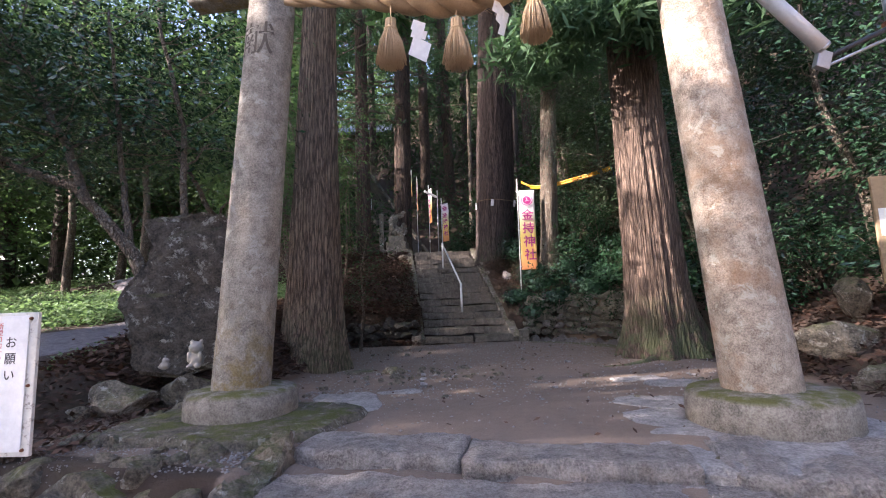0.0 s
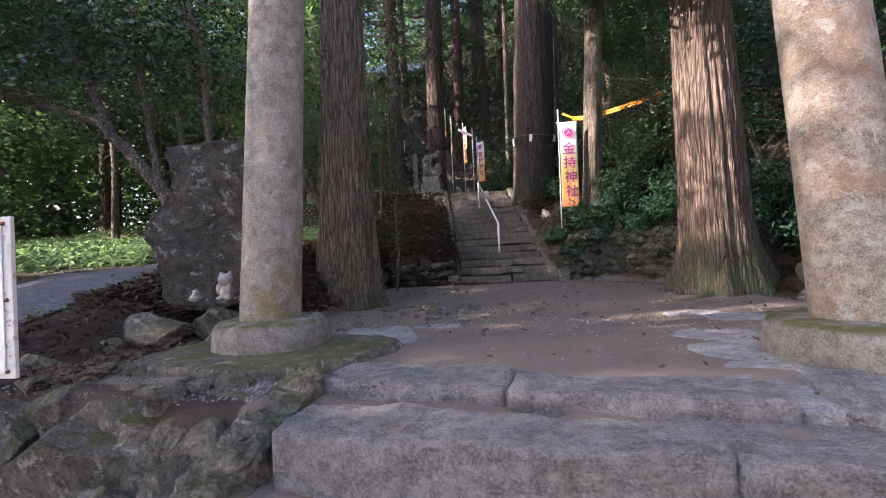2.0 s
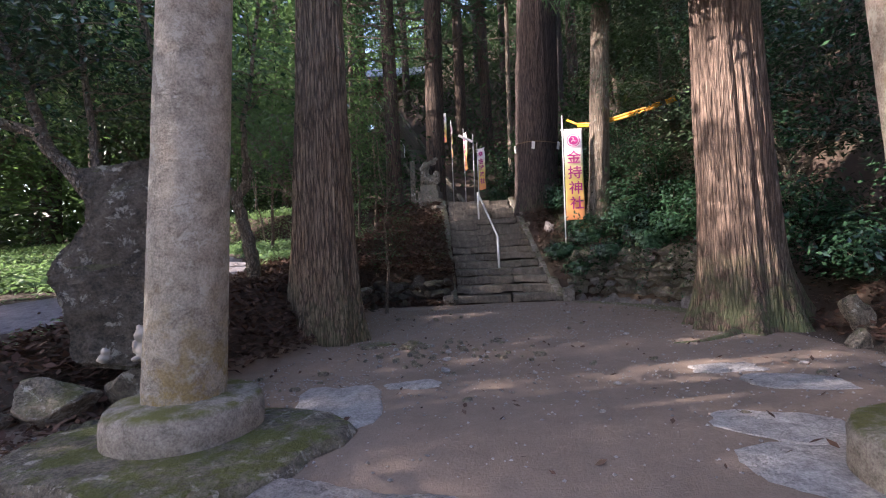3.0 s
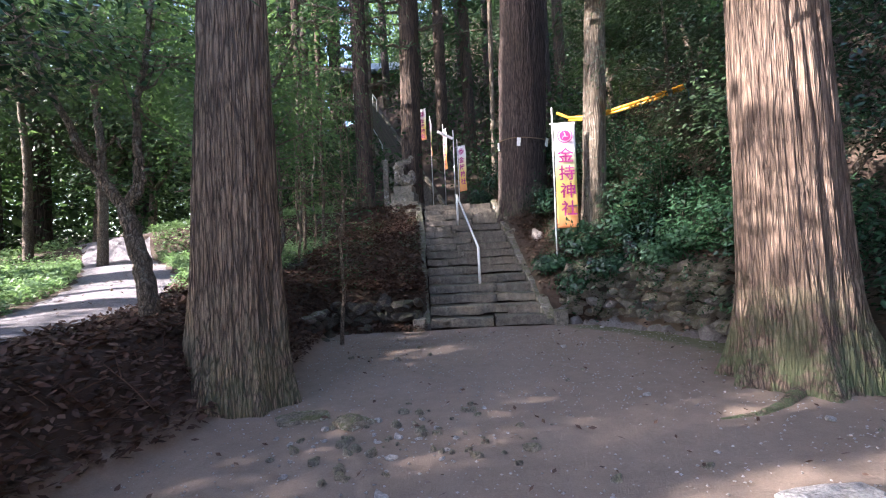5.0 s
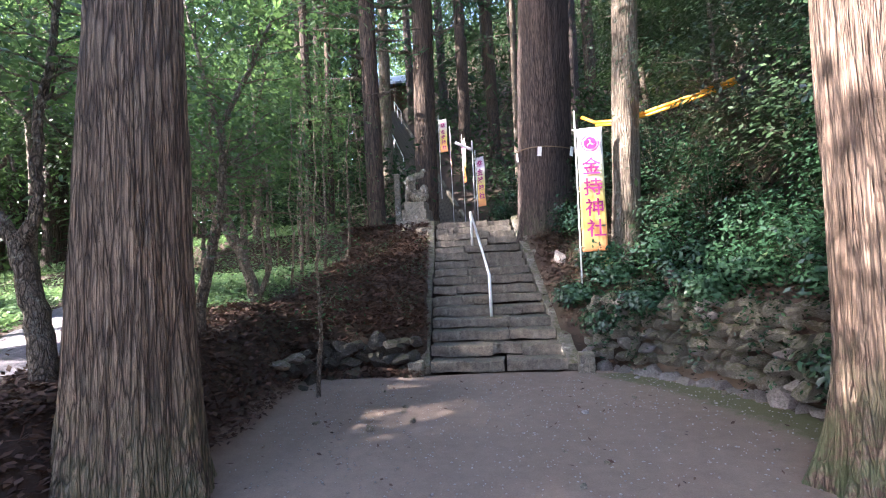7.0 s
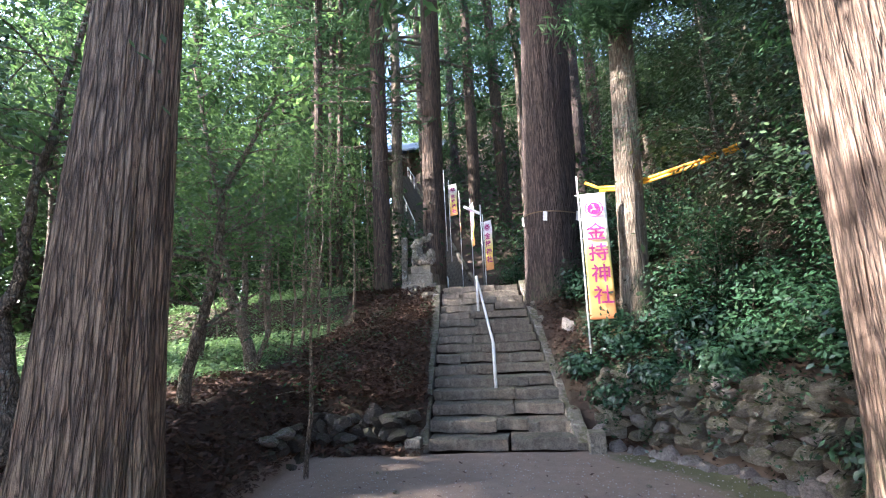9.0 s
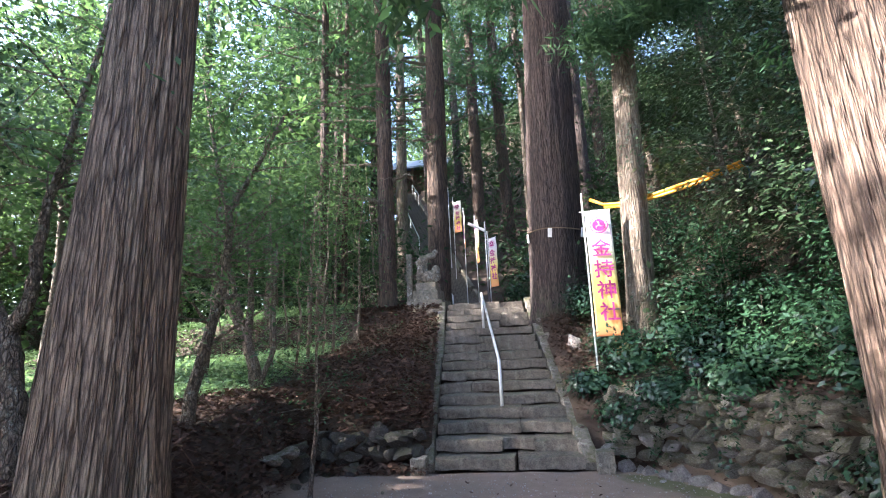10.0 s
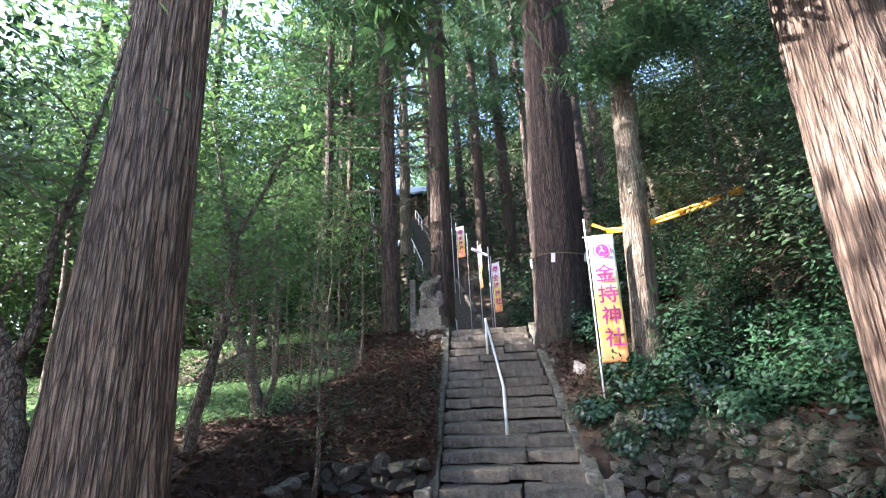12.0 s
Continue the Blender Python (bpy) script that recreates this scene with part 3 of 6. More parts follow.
for (x, y, z, w, d, a, s) in ((-0.08, 5.02, 0.0, 2.1, 0.5, -12, 51), (-0.2, 4.52, -0.17, 2.3, 0.5, -9, 52), (-0.15, 4.1, -0.37, 2.4, 0.5, -8, 53)):
    part("earth_tread", box_me("earth_tread", w, d, 0.3, M_GROUND, 0.04, 0.05, 13, s, 3, 2), front, "packed earth between the stones", pose(x, y, z - 0.3, 0, 0, a))


# ---- gate ----
gate = tagged(empty("torii_gate", pose(0, 0, 0)), "weathered grey stone shrine gate with lichen stains", "gate")


def pillar(base, top, r0, r1, mat, hidden):
    V, F = [], []
    base, top = Vector(base), Vector(top)
    n, s = 70, 40
    for i in range(n):
        f = i / (n - 1)
        p = base.lerp(top, f)
        r = r0 + (r1 - r0) * f
        for k in range(s):
            a = 2 * math.pi * k / s
            q = Vector((math.cos(a) * 1.6, math.sin(a) * 1.6, f * 12 + hidden))
            rr = r * (1 + 0.012 * noise.noise(q) + 0.008 * noise.noise(q * 4))
            V.append((p.x + rr * math.cos(a), p.y + rr * math.sin(a), p.z))
    for i in range(n - 1):
        for k in range(s):
            F.append((i * s + k, i * s + (k + 1) % s, (i + 1) * s + (k + 1) % s, (i + 1) * s + k))
    return mesh_of("pillar", V, F, mat, True)


def drum(r, h, seed, mat):
    V, F = [], []
    s = 56
    prof = [(0.97, 0), (1.0, 0.08), (1.0, 0.6), (0.985, 0.85), (0.95, 0.96), (0.88, 1.0), (0.6, 1.03), (0.3, 1.04)]
    for f, hh in prof:
        for k in range(s):
            a = 2 * math.pi * k / s
            q = Vector((math.cos(a) * 2, math.sin(a) * 2, hh * 2 + seed))
            rr = r * f * (1 + 0.025 * noise.noise(q) + 0.015 * noise.noise(q * 3.5))
            V.append((rr * math.cos(a), rr * math.sin(a), h * hh + 0.012 * noise.noise(q * 2 + Vector((5, 0, 0)))))
    for i in range(len(prof) - 1):
        for k in range(s):
            F.append((i * s + k, i * s + (k + 1) % s, (i + 1) * s + (k + 1) % s, (i + 1) * s + k))
    F.append(tuple((len(prof) - 1) * s + k for k in range(s)))
    return mesh_of("plinth", V, F, mat, True)


PL, PR = Vector((-1.63, 6.08, 0.26)), Vector((1.635, 5.52, 0.24))
part("pillar", pillar(PL, PL + Vector((0.235, -0.03, 3.5)), 0.194, 0.16, M_PILLAR, 0), gate)
part("pillar", pillar(PR, PR + Vector((-0.235, 0.03, 3.5)), 0.208, 0.168, M_PILLAR_R, 7), gate, "stone pillar with rusty stains")
part("plinth", drum(0.365, 0.25, 1, M_BASE), gate, "mossy round stone plinth", pose(PL.x + 0.01, PL.y, 0.05))
part("plinth", drum(0.43, 0.22, 5, M_BASE), gate, "mossy round stone plinth", pose(PR.x + 0.02, PR.y, 0.04))
part("tie_beam", box_me("tie_beam", 4.2, 0.16, 0.26, M_PILLAR, 0.02, 0.012, 9, 8), gate, m=pose(-0.02, 5.8, 3.2, 0, 0, -9.9))
part("lintel", box_me("lintel", 5.0, 0.26, 0.32, M_PILLAR, 0.03, 0.02, 9, 9), gate, m=pose(-0.02, 5.8, 3.72, 0, 0, -9.9))


# carved character on the left pillar, wrapped round the stone
cu = bpy.data.curves.new("carved_character", 'FONT')
cu.body, cu.size, cu.align_x = "\u732e", 0.27, 'CENTER'
tmp = bpy.data.objects.new("carved_character", cu)
scene.collection.objects.link(tmp)
bpy.context.view_layer.update()
flat_me = tmp.evaluated_get(bpy.context.evaluated_depsgraph_get()).to_mesh()
V, F = [], [tuple(p.vertices) for p in flat_me.polygons]
for vv in flat_me.vertices:
    z = 2.68 + vv.co.y
    f = (z - PL.z) / 3.5
    r = 0.194 + (0.16 - 0.194) * f + 0.003
    a = radians(-99.9) + vv.co.x / r
    V.append((PL.x + 0.235 * f + r * math.cos(a), PL.y - 0.03 * f + r * math.sin(a), z))
bpy.data.objects.remove(tmp)
# no groove is cut; its shade is put into this dark colour
part("carved_character", mesh_of("carved_character", V, F, plain("carved_shadow_stone", (0.11, 0.095, 0.075), 0.9)), gate, "large carved character in the stone")


# ---- straw rope with tassels ----
rope = tagged(empty("shimenawa_rope", pose(-0.03, 5.62, 2.95, 0, 0, -9.9)), "thick twisted straw rope hung under the gate's beam", "straw rope")
tb = []
for ph in range(3):
    pts, rad = [], []
    for i in range(60):
        f = i / 59
        x = (f - 0.5) * 2.5
        fat = 0.04 + 0.115 * math.exp(-((f - 0.5) / 0.22) ** 2)
        a = f * 26 + ph * 2.094
        sag = -0.10 * (1 - (2 * f - 1) ** 2) + 0.08
        pts.append((x, math.cos(a) * fat * 0.55, sag + math.sin(a) * fat * 0.55))
        rad.append(fat * 0.62)
    tb.append((pts, rad))
part("twisted_straw", join_tubes("twisted_straw", tb, M_STRAW, 12), rope)
fr = random.Random(5)
fz = []
for _ in range(260):
    f = fr.uniform(0.25, 0.75)
    x = (f - 0.5) * 2.5
    fat = 0.04 + 0.115 * math.exp(-((f - 0.5) / 0.22) ** 2)
    a = fr.uniform(0, 6.28)
    sag = -0.10 * (1 - (2 * f - 1) ** 2) + 0.08
    p = Vector((x, math.cos(a) * fat, sag + math.sin(a) * fat))
    fz.append(([p, p + Vector((fr.uniform(0.03, 0.10), math.cos(a) * 0.03, math.sin(a) * 0.03 - 0.015))], [0.002, 0.001]))
part("loose_straw", join_tubes("loose_straw", fz, M_STRAW, 3), rope)["kind"] = "stuff"


def tassel(seed):
    r = random.Random(seed)
    bits = []
    for _ in range(420):
        a, q = r.uniform(0, 6.283), math.sqrt(r.uniform(0, 1))
        top = Vector((math.cos(a) * 0.035 * q, math.sin(a) * 0.035 * q, r.uniform(-0.0, 0.015)))
        nk = Vector((math.cos(a) * 0.038 * q, math.sin(a) * 0.038 * q, -0.06))
        b5 = Vector((math.cos(a) * 0.105 * q, math.sin(a) * 0.105 * q, -0.33 + 0.03 * q * q + r.uniform(-0.012, 0.012)))
        md = nk.lerp(b5, 0.4) + Vector((math.cos(a), math.sin(a), 0)) * 0.012 * q
        bits.append(([top, nk, md, b5], [0.003, 0.003, 0.0032, 0.003]))
    return join_tubes("straw", bits, M_STRAW, 3)


for k, (x, y, z) in enumerate(((-0.5, 5.66, 2.73), (-0.06, 5.60, 2.68), (0.44, 5.50, 2.80))):
    ts = tagged(empty("straw_tassel", pose(x, y, z)), "bell-shaped straw tassel tied with cord", "tassel", "straw tassels")
    part("straw", tassel(k), ts)
    part("cord", tube_me("cord", [(0.042 * math.cos(a), 0.042 * math.sin(a), -0.06) for a in np.linspace(0, 6.283, 17)], [0.005] * 17, M_STRAW, 5), ts, "pale binding cord")
    part("loop", tube_me("loop", [(0, 0, 0.0), (0.004, 0, 0.08), (0, 0, 0.17)], [0.004] * 3, M_STRAW, 5), ts)


def shide(pts, m):
    """Folded zigzag paper strip: each panel overlaps the next."""
    V, F = [], []
    for (x, z, w, h, sk, yy) in pts:
        o = len(V)
        for dy in (0, 0.0015):
            V += [(x, yy + dy, z), (x + w, yy + dy + 0.01, z + sk), (x + w - h * 0.3, yy + dy + 0.006, z + sk - h), (x - h * 0.3, yy + dy, z - h)]
        F += [(o, o + 1, o + 2, o + 3), (o + 7, o + 6, o + 5, o + 4)] + [(o + j, o + 4 + j, o + 4 + (j + 1) % 4, o + (j + 1) % 4) for j in range(4)]
    ob = new("paper_streamer", mesh_of("paper_streamer", V, F, M_PAPER))
    ob.matrix_world = m
    return tagged(ob, "white folded zigzag paper streamer", "paper streamer", "paper streamers")


shide([(0.0, 0.0, 0.085, 0.07, -0.02, 0), (-0.005, -0.06, 0.1, 0.06, -0.015, 0.004), (0.0, -0.11, 0.12, 0.13, -0.05, 0.008)], pose(-0.345, 5.66, 2.74, 4, 0, 6))
shide([(0.0, 0.0, 0.05, 0.13, -0.01, 0), (0.03, -0.06, 0.05, 0.12, -0.03, 0.004), (0.065, -0.10, 0.055, 0.17, 0.0, 0.008)], pose(0.21, 5.55, 2.84, 4, 0, 30))

# ---- trees ----
def trunk_me(name, height, r0, r1, lean, mat, seed, flare=0.35, ridge=0.05, segs=64, rings=70, roots=7, power=1.0, bend=0.1, buttress=None):
    """A cedar trunk from z = -0.25, with bark ridges and flared roots; rings are closest near the foot."""
    V, F = [], []
    sd = seed * 7.3
    for i in range(rings):
        f = i / (rings - 1)
        z = -0.25 + (height + 0.25) * (f ** 1.7)
        q = max(0.0, z) / height
        r = r1 + (r0 - r1) * (1 - q) ** power
        fl = math.exp(-max(0, z + 0.25) / 0.42)
        ox = lean[0] * q + bend * noise.noise(Vector((sd, 0, z * 0.22))) * q
        oy = lean[1] * q + bend * noise.noise(Vector((0, sd, z * 0.22))) * q
        for k in range(segs):
            a = 2 * math.pi * k / segs
            tw = a + 0.05 * z
            c, s = math.cos(tw), math.sin(tw)
            rd = 1 - abs(noise.noise(Vector((c * 5.5 + sd, s * 5.5, z * 0.28)))) * ridge * 2.2
            rd += ridge * 0.8 * noise.noise(Vector((c * 13 + sd, s * 13, z * 0.9)))
            lob = 0.5 + 0.5 * math.cos(a * roots + 2 * noise.noise(Vector((c, s, sd))))
            rr = r * rd * (1 + 0.03 * noise.noise(Vector((c * 1.2, s * 1.2, z * 0.5 + sd)))) + flare * fl * r0 * (0.45 + 0.9 * lob * lob)
            if segs > 110:
                wander = 0.07 * noise.noise(Vector((c * 2 + sd, s * 2, z * 1.3)))
                cw, sw = math.cos(tw + wander), math.sin(tw + wander)
                rr -= 0.013 * max(0.0, 1 - 4.5 * abs(noise.noise(Vector((cw * 13 + sd, sw * 13, z * 0.55)))))
                rr -= 0.007 * max(0.0, 1 - 4.0 * abs(noise.noise(Vector((cw * 27 + sd, sw * 27, z * 1.1)))))
            if buttress:
                off = abs((a - radians(buttress[0]) + math.pi) % (2 * math.pi) - math.pi)
                rr += buttress[1] * math.exp(-(off / 0.5) ** 2) * math.exp(-(max(0.0, z) / buttress[2]) ** 2) * (1 + 0.25 * noise.noise(Vector((c * 6, s * 6, z * 4))))
            V.append((ox + rr * math.cos(a), oy + rr * math.sin(a), z))
    for i in range(rings - 1):
        for k in range(segs):
            F.append((i * segs + k, i * segs + (k + 1) % segs, (i + 1) * segs + (k + 1) % segs, (i + 1) * segs + k))
    return mesh_of(name, V, F, mat, True)


def spray_pts(a, b2, n, droop, rs, width=0.35):
    """Points along a drooping branch for needle sprays."""
    r = np.random.default_rng(rs)
    f = r.uniform(0.15, 1, n)
    a, b2 = np.array(a), np.array(b2)
    P = a + (b2 - a) * f[:, None]
    P[:, 2] -= droop * f * f
    o = r.normal(size=(n, 3)) * width * (0.4 + 0.6 * f[:, None])
    o[:, 2] = -np.abs(o[:, 2]) * 0.7
    return P + o


def cedar(x, y, z, height, r0, r1, lean, mat, seed, label, flare=0.3, segs=64, rings=70, crown_from=9.0, sprays=(), ridge=0.06, needles=5200, spread=2.8, power=1.0, buttress=None, needle=0.30):
    t = tagged(empty("cedar_tree", pose(x, y, z)), label, "tree", "old cedars")
    part("trunk", trunk_me("trunk", height, r0, r1, lean, mat, seed, flare, ridge, segs, rings, power=power, buttress=buttress), t)
    r = np.random.default_rng(seed + 50)
    br, P = [], []
    zs = np.linspace(crown_from, height, 26)
    for k, zz in enumerate(zs):
        q = zz / height
        c = Vector((lean[0] * q, lean[1] * q, zz))
        a = r.uniform(0, 6.283)
        ln = spread * (1.15 - 0.8 * (zz - crown_from) / (height - crown_from + 0.01)) * r.uniform(0.7, 1.15)
        e = c + Vector((math.cos(a) * ln, math.sin(a) * ln, r.uniform(-0.5, 0.3)))
        br.append((wiggle(c, e, 6, 0.15, seed + k), list(np.linspace(0.05, 0.012, 6))))
        P.append(spray_pts(c, e, needles // 26, 0.5, seed * 100 + k))
    for k, (za, ang, ln, dz, n) in enumerate(sprays):
        q = za / height
        c = Vector((lean[0] * q, lean[1] * q, za))
        e = c + Vector((math.cos(radians(ang)) * ln, math.sin(radians(ang)) * ln, dz))
        br.append((wiggle(c, e, 8, 0.18, seed + 77 + k), list(np.linspace(0.06, 0.012, 8))))
        for j in range(6):
            m1 = c.lerp(e, 0.25 + 0.13 * j)
            br.append((wiggle(m1, m1 + Vector((r.uniform(-0.5, 0.5), r.uniform(-0.5, 0.5), r.uniform(-0.3, 0.35))), 5, 0.08, seed + k * 5 + j), list(np.linspace(0.018, 0.004, 5))))
        if n:
            P.append(spray_pts(c, e, n, 0.35, seed * 100 + 60 + k, 0.28))
    part("branchwork", join_tubes("branchwork", br, M_LIMB, 6), t, "dead and living side branches")["kind"] = "stuff"
    part("crown", leaves_me("crown", np.concatenate(P), needle, M_NEEDLE, 0.18 if needle < 0.4 else 0.26, 0.1, 0.1, seed), t, "drooping green needle sprays")
    return t


# near cedars carry extra high needles, largely out of view, to block skylight
cedar(-1.98, 9.30, 0.1, 17, 0.43, 0.17, (0.2, 0.3), M_CEDAR, 1, "old cedar with grey-brown furrowed bark, beside the leaf bank", 0.36, 300, 200, 8.5, ridge=0.05, power=3.0, needles=17000, spread=4.4, needle=0.5)
cedar(2.95, 9.40, 0.02, 18, 0.455, 0.28, (-0.15, 0.2), M_CEDAR_RED, 2, "huge cedar with reddish stringy bark and mossy roots", 0.6, 300, 200, 8.5, ridge=0.055, power=3.0, needles=26000, spread=4.2, needle=0.27, sprays=((5.2, 250, 1.6, -0.45, 1800), (5.4, 215, 1.9, -0.55, 1800), (5.05, 285, 1.4, -0.4, 1500), (5.7, 185, 2.0, -0.7, 1500)), buttress=(20, 0.34, 0.75))
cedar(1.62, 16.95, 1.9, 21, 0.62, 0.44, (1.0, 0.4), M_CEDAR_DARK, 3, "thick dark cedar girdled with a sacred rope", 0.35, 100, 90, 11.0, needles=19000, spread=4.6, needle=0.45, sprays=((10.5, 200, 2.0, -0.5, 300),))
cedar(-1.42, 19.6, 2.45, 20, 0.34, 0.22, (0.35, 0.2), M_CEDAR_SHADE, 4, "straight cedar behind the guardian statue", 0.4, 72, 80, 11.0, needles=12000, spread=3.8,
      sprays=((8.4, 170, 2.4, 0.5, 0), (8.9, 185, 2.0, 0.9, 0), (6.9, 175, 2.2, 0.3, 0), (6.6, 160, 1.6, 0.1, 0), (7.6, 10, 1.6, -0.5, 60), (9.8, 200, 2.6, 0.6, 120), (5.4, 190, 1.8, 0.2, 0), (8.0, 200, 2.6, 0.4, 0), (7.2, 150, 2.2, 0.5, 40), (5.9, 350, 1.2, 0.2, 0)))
cedar(2.62, 14.25, 1.35, 16, 0.225, 0.15, (0.9, 0.15), M_CEDAR_PALE, 5, "slender cedar with pale smooth bark", 0.5, 48, 70, 8.0, needles=30000, spread=4.0, needle=0.17,
      sprays=((5.7, 250, 1.4, -0.5, 2200), (6.1, 300, 1.5, -0.6, 2200), (6.4, 275, 1.6, -0.7, 2200), (6.8, 335, 1.4, -0.5, 2000), (5.9, 220, 1.2, -0.5, 1500), (7.2, 290, 2.0, -0.6, 2600)))
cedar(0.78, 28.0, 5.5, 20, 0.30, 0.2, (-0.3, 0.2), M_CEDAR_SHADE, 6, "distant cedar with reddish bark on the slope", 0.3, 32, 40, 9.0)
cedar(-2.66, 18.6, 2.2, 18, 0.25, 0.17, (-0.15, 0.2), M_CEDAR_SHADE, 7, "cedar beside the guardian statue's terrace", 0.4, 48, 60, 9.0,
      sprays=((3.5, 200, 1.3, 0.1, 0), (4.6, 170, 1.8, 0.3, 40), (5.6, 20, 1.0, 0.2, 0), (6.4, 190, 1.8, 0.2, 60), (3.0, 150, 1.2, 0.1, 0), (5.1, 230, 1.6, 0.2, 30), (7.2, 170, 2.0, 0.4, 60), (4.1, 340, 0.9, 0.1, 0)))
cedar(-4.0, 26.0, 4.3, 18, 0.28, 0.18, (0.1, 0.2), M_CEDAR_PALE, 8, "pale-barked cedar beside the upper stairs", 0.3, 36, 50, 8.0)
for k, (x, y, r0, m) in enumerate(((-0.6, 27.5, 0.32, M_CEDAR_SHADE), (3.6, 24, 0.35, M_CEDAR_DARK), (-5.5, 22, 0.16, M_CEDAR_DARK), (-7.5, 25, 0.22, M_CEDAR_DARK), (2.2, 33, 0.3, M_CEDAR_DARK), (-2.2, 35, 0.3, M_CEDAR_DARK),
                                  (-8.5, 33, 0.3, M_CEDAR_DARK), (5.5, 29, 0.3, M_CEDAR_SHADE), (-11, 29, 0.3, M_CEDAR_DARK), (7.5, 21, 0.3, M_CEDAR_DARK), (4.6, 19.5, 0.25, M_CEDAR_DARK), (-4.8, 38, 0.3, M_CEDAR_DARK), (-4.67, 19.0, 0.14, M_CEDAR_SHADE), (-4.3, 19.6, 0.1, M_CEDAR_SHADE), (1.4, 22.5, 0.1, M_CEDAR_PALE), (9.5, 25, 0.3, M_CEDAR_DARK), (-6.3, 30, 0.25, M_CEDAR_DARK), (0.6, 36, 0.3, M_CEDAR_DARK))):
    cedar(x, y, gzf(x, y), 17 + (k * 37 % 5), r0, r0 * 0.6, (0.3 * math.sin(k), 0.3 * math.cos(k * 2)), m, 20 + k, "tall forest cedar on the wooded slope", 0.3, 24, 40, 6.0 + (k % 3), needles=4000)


rt = []
for pts in ([(2.75, 9.1, 0.02), (2.4, 8.8, -0.015), (2.1, 8.62, -0.02), (1.8, 8.55, -0.02)],):
    rt.append((pts, list(np.linspace(0.06, 0.025, len(pts)))))
tagged(new("exposed_root", join_tubes("exposed_root", rt, M_CEDAR_RED, 10)), "exposed cedar roots creeping over the earth", "tree root", kind="stuff")


def broadleaf(x, y, z, stems, leaf_mat_, n_leaf, size, seed, label, clump_r=0.55, spread=1.0, group="broadleaf trees", name="broadleaf_tree", zmin=0.0):
    """stems: lists of points of the main stems with start and end radius. Twigs fork off them and carry the leaves."""
    t = tagged(empty(name, pose(x, y, z)), label, "tree", group)
    r = random.Random(seed)
    tb, C = [], []
    for pts, ra, rb in stems:
        P = [Vector(p) for p in pts]
        dense = []
        for i in range(len(P) - 1):
            for j in range(5):
                f = j / 5
                dense.append(P[i].lerp(P[i + 1], f) + 0.025 * noise.noise_vector(Vector((seed, i * 5 + j, 0)) * 0.7))
        dense.append(P[-1])
        rad = list(np.linspace(ra, rb, len(dense)))
        tb.append((dense, rad))
        for i in range(len(dense) // 3, len(dense)):
            if dense[i].z < zmin:
                continue
            for _ in range(2):
                a, el, ln = r.uniform(0, 6.283), r.uniform(-0.2, 0.9), r.uniform(0.5, 1.3) * spread
                e = dense[i] + Vector((math.cos(a) * math.cos(el), math.sin(a) * math.cos(el), math.sin(el))) * ln
                w = wiggle(dense[i], e, 5, 0.12, seed + i)
                tb.append((w, list(np.linspace(max(0.008, rad[i] * 0.4), 0.003, 5))))
                C += [w[-1], w[-2], w[2]]
    tk = part("trunk", join_tubes("trunk", tb, M_LIMB, 8), t, "forked brown trunk and twigs")
    if name == "sapling":
        tk["kind"] = "stuff"
    per = max(4, n_leaf // max(1, len(C)))
    part("crown", leaves_me("crown", clumps([tuple(c) for c in C], per, clump_r, seed, 0.34), size, leaf_mat_, 0.42, 0.5, 0.15, seed), t, "leafy crown")
    return t


# left of the path and bank
broadleaf(-3.0, 9.66, 0.7, [([(0, 0, -0.2), (-0.05, 0, 0.3), (-0.16, 0, 0.8), (-0.24, 0, 1.15)], 0.1, 0.075), ([(-0.24, 0, 1.12), (-0.45, 0, 1.42), (-0.66, 0, 1.7), (-1.1, 0.1, 2.5), (-1.7, 0.2, 3.7)], 0.06, 0.02),
          ([(-0.24, 0, 1.12), (-0.12, 0.02, 1.35), (-0.14, 0.05, 1.8), (-0.16, 0.1, 2.25), (-0.02, 0.1, 2.8), (0.1, 0.2, 4.2)], 0.055, 0.02), ([(-0.22, 0, 1.12), (-0.06, -0.05, 1.25), (0.0, -0.06, 1.5), (-0.05, -0.08, 1.8)], 0.035, 0.012),
          ([(-0.5, 0, 1.46), (-0.46, -0.02, 1.7), (-0.3, -0.03, 1.86), (-0.22, -0.04, 1.72)], 0.02, 0.012)],
          M_LEAF_LIGHT, 4200, 0.1, 11, "small forked broadleaf tree beside the lane", zmin=2.2)
broadleaf(-3.3, 7.95, 0.5, [([(0, 0, -0.2), (-0.1, 0, 0.55), (-0.4, 0.05, 1.05), (-1.1, 0.1, 1.85), (-2.0, 0.1, 2.15), (-3.4, 0.2, 2.5)], 0.1, 0.03), ([(-0.08, 0, 0.5), (0.1, 0.2, 1.4), (0.0, 0.3, 2.6), (-0.3, 0.2, 4.0)], 0.06, 0.02),
          ([(-1.0, 0.1, 1.72), (-1.4, 0.3, 2.4), (-1.9, 0.4, 3.2), (-2.3, 0.4, 4.0)], 0.055, 0.02), ([(-0.4, 0.05, 1.05), (-0.7, 0.3, 1.9), (-0.9, 0.4, 3.0), (-1.0, 0.3, 4.2)], 0.045, 0.015)],
          M_LEAF_DARK, 13000, 0.085, 12, "spreading evergreen tree behind the standing stone", 0.4, 0.85, zmin=2.0)
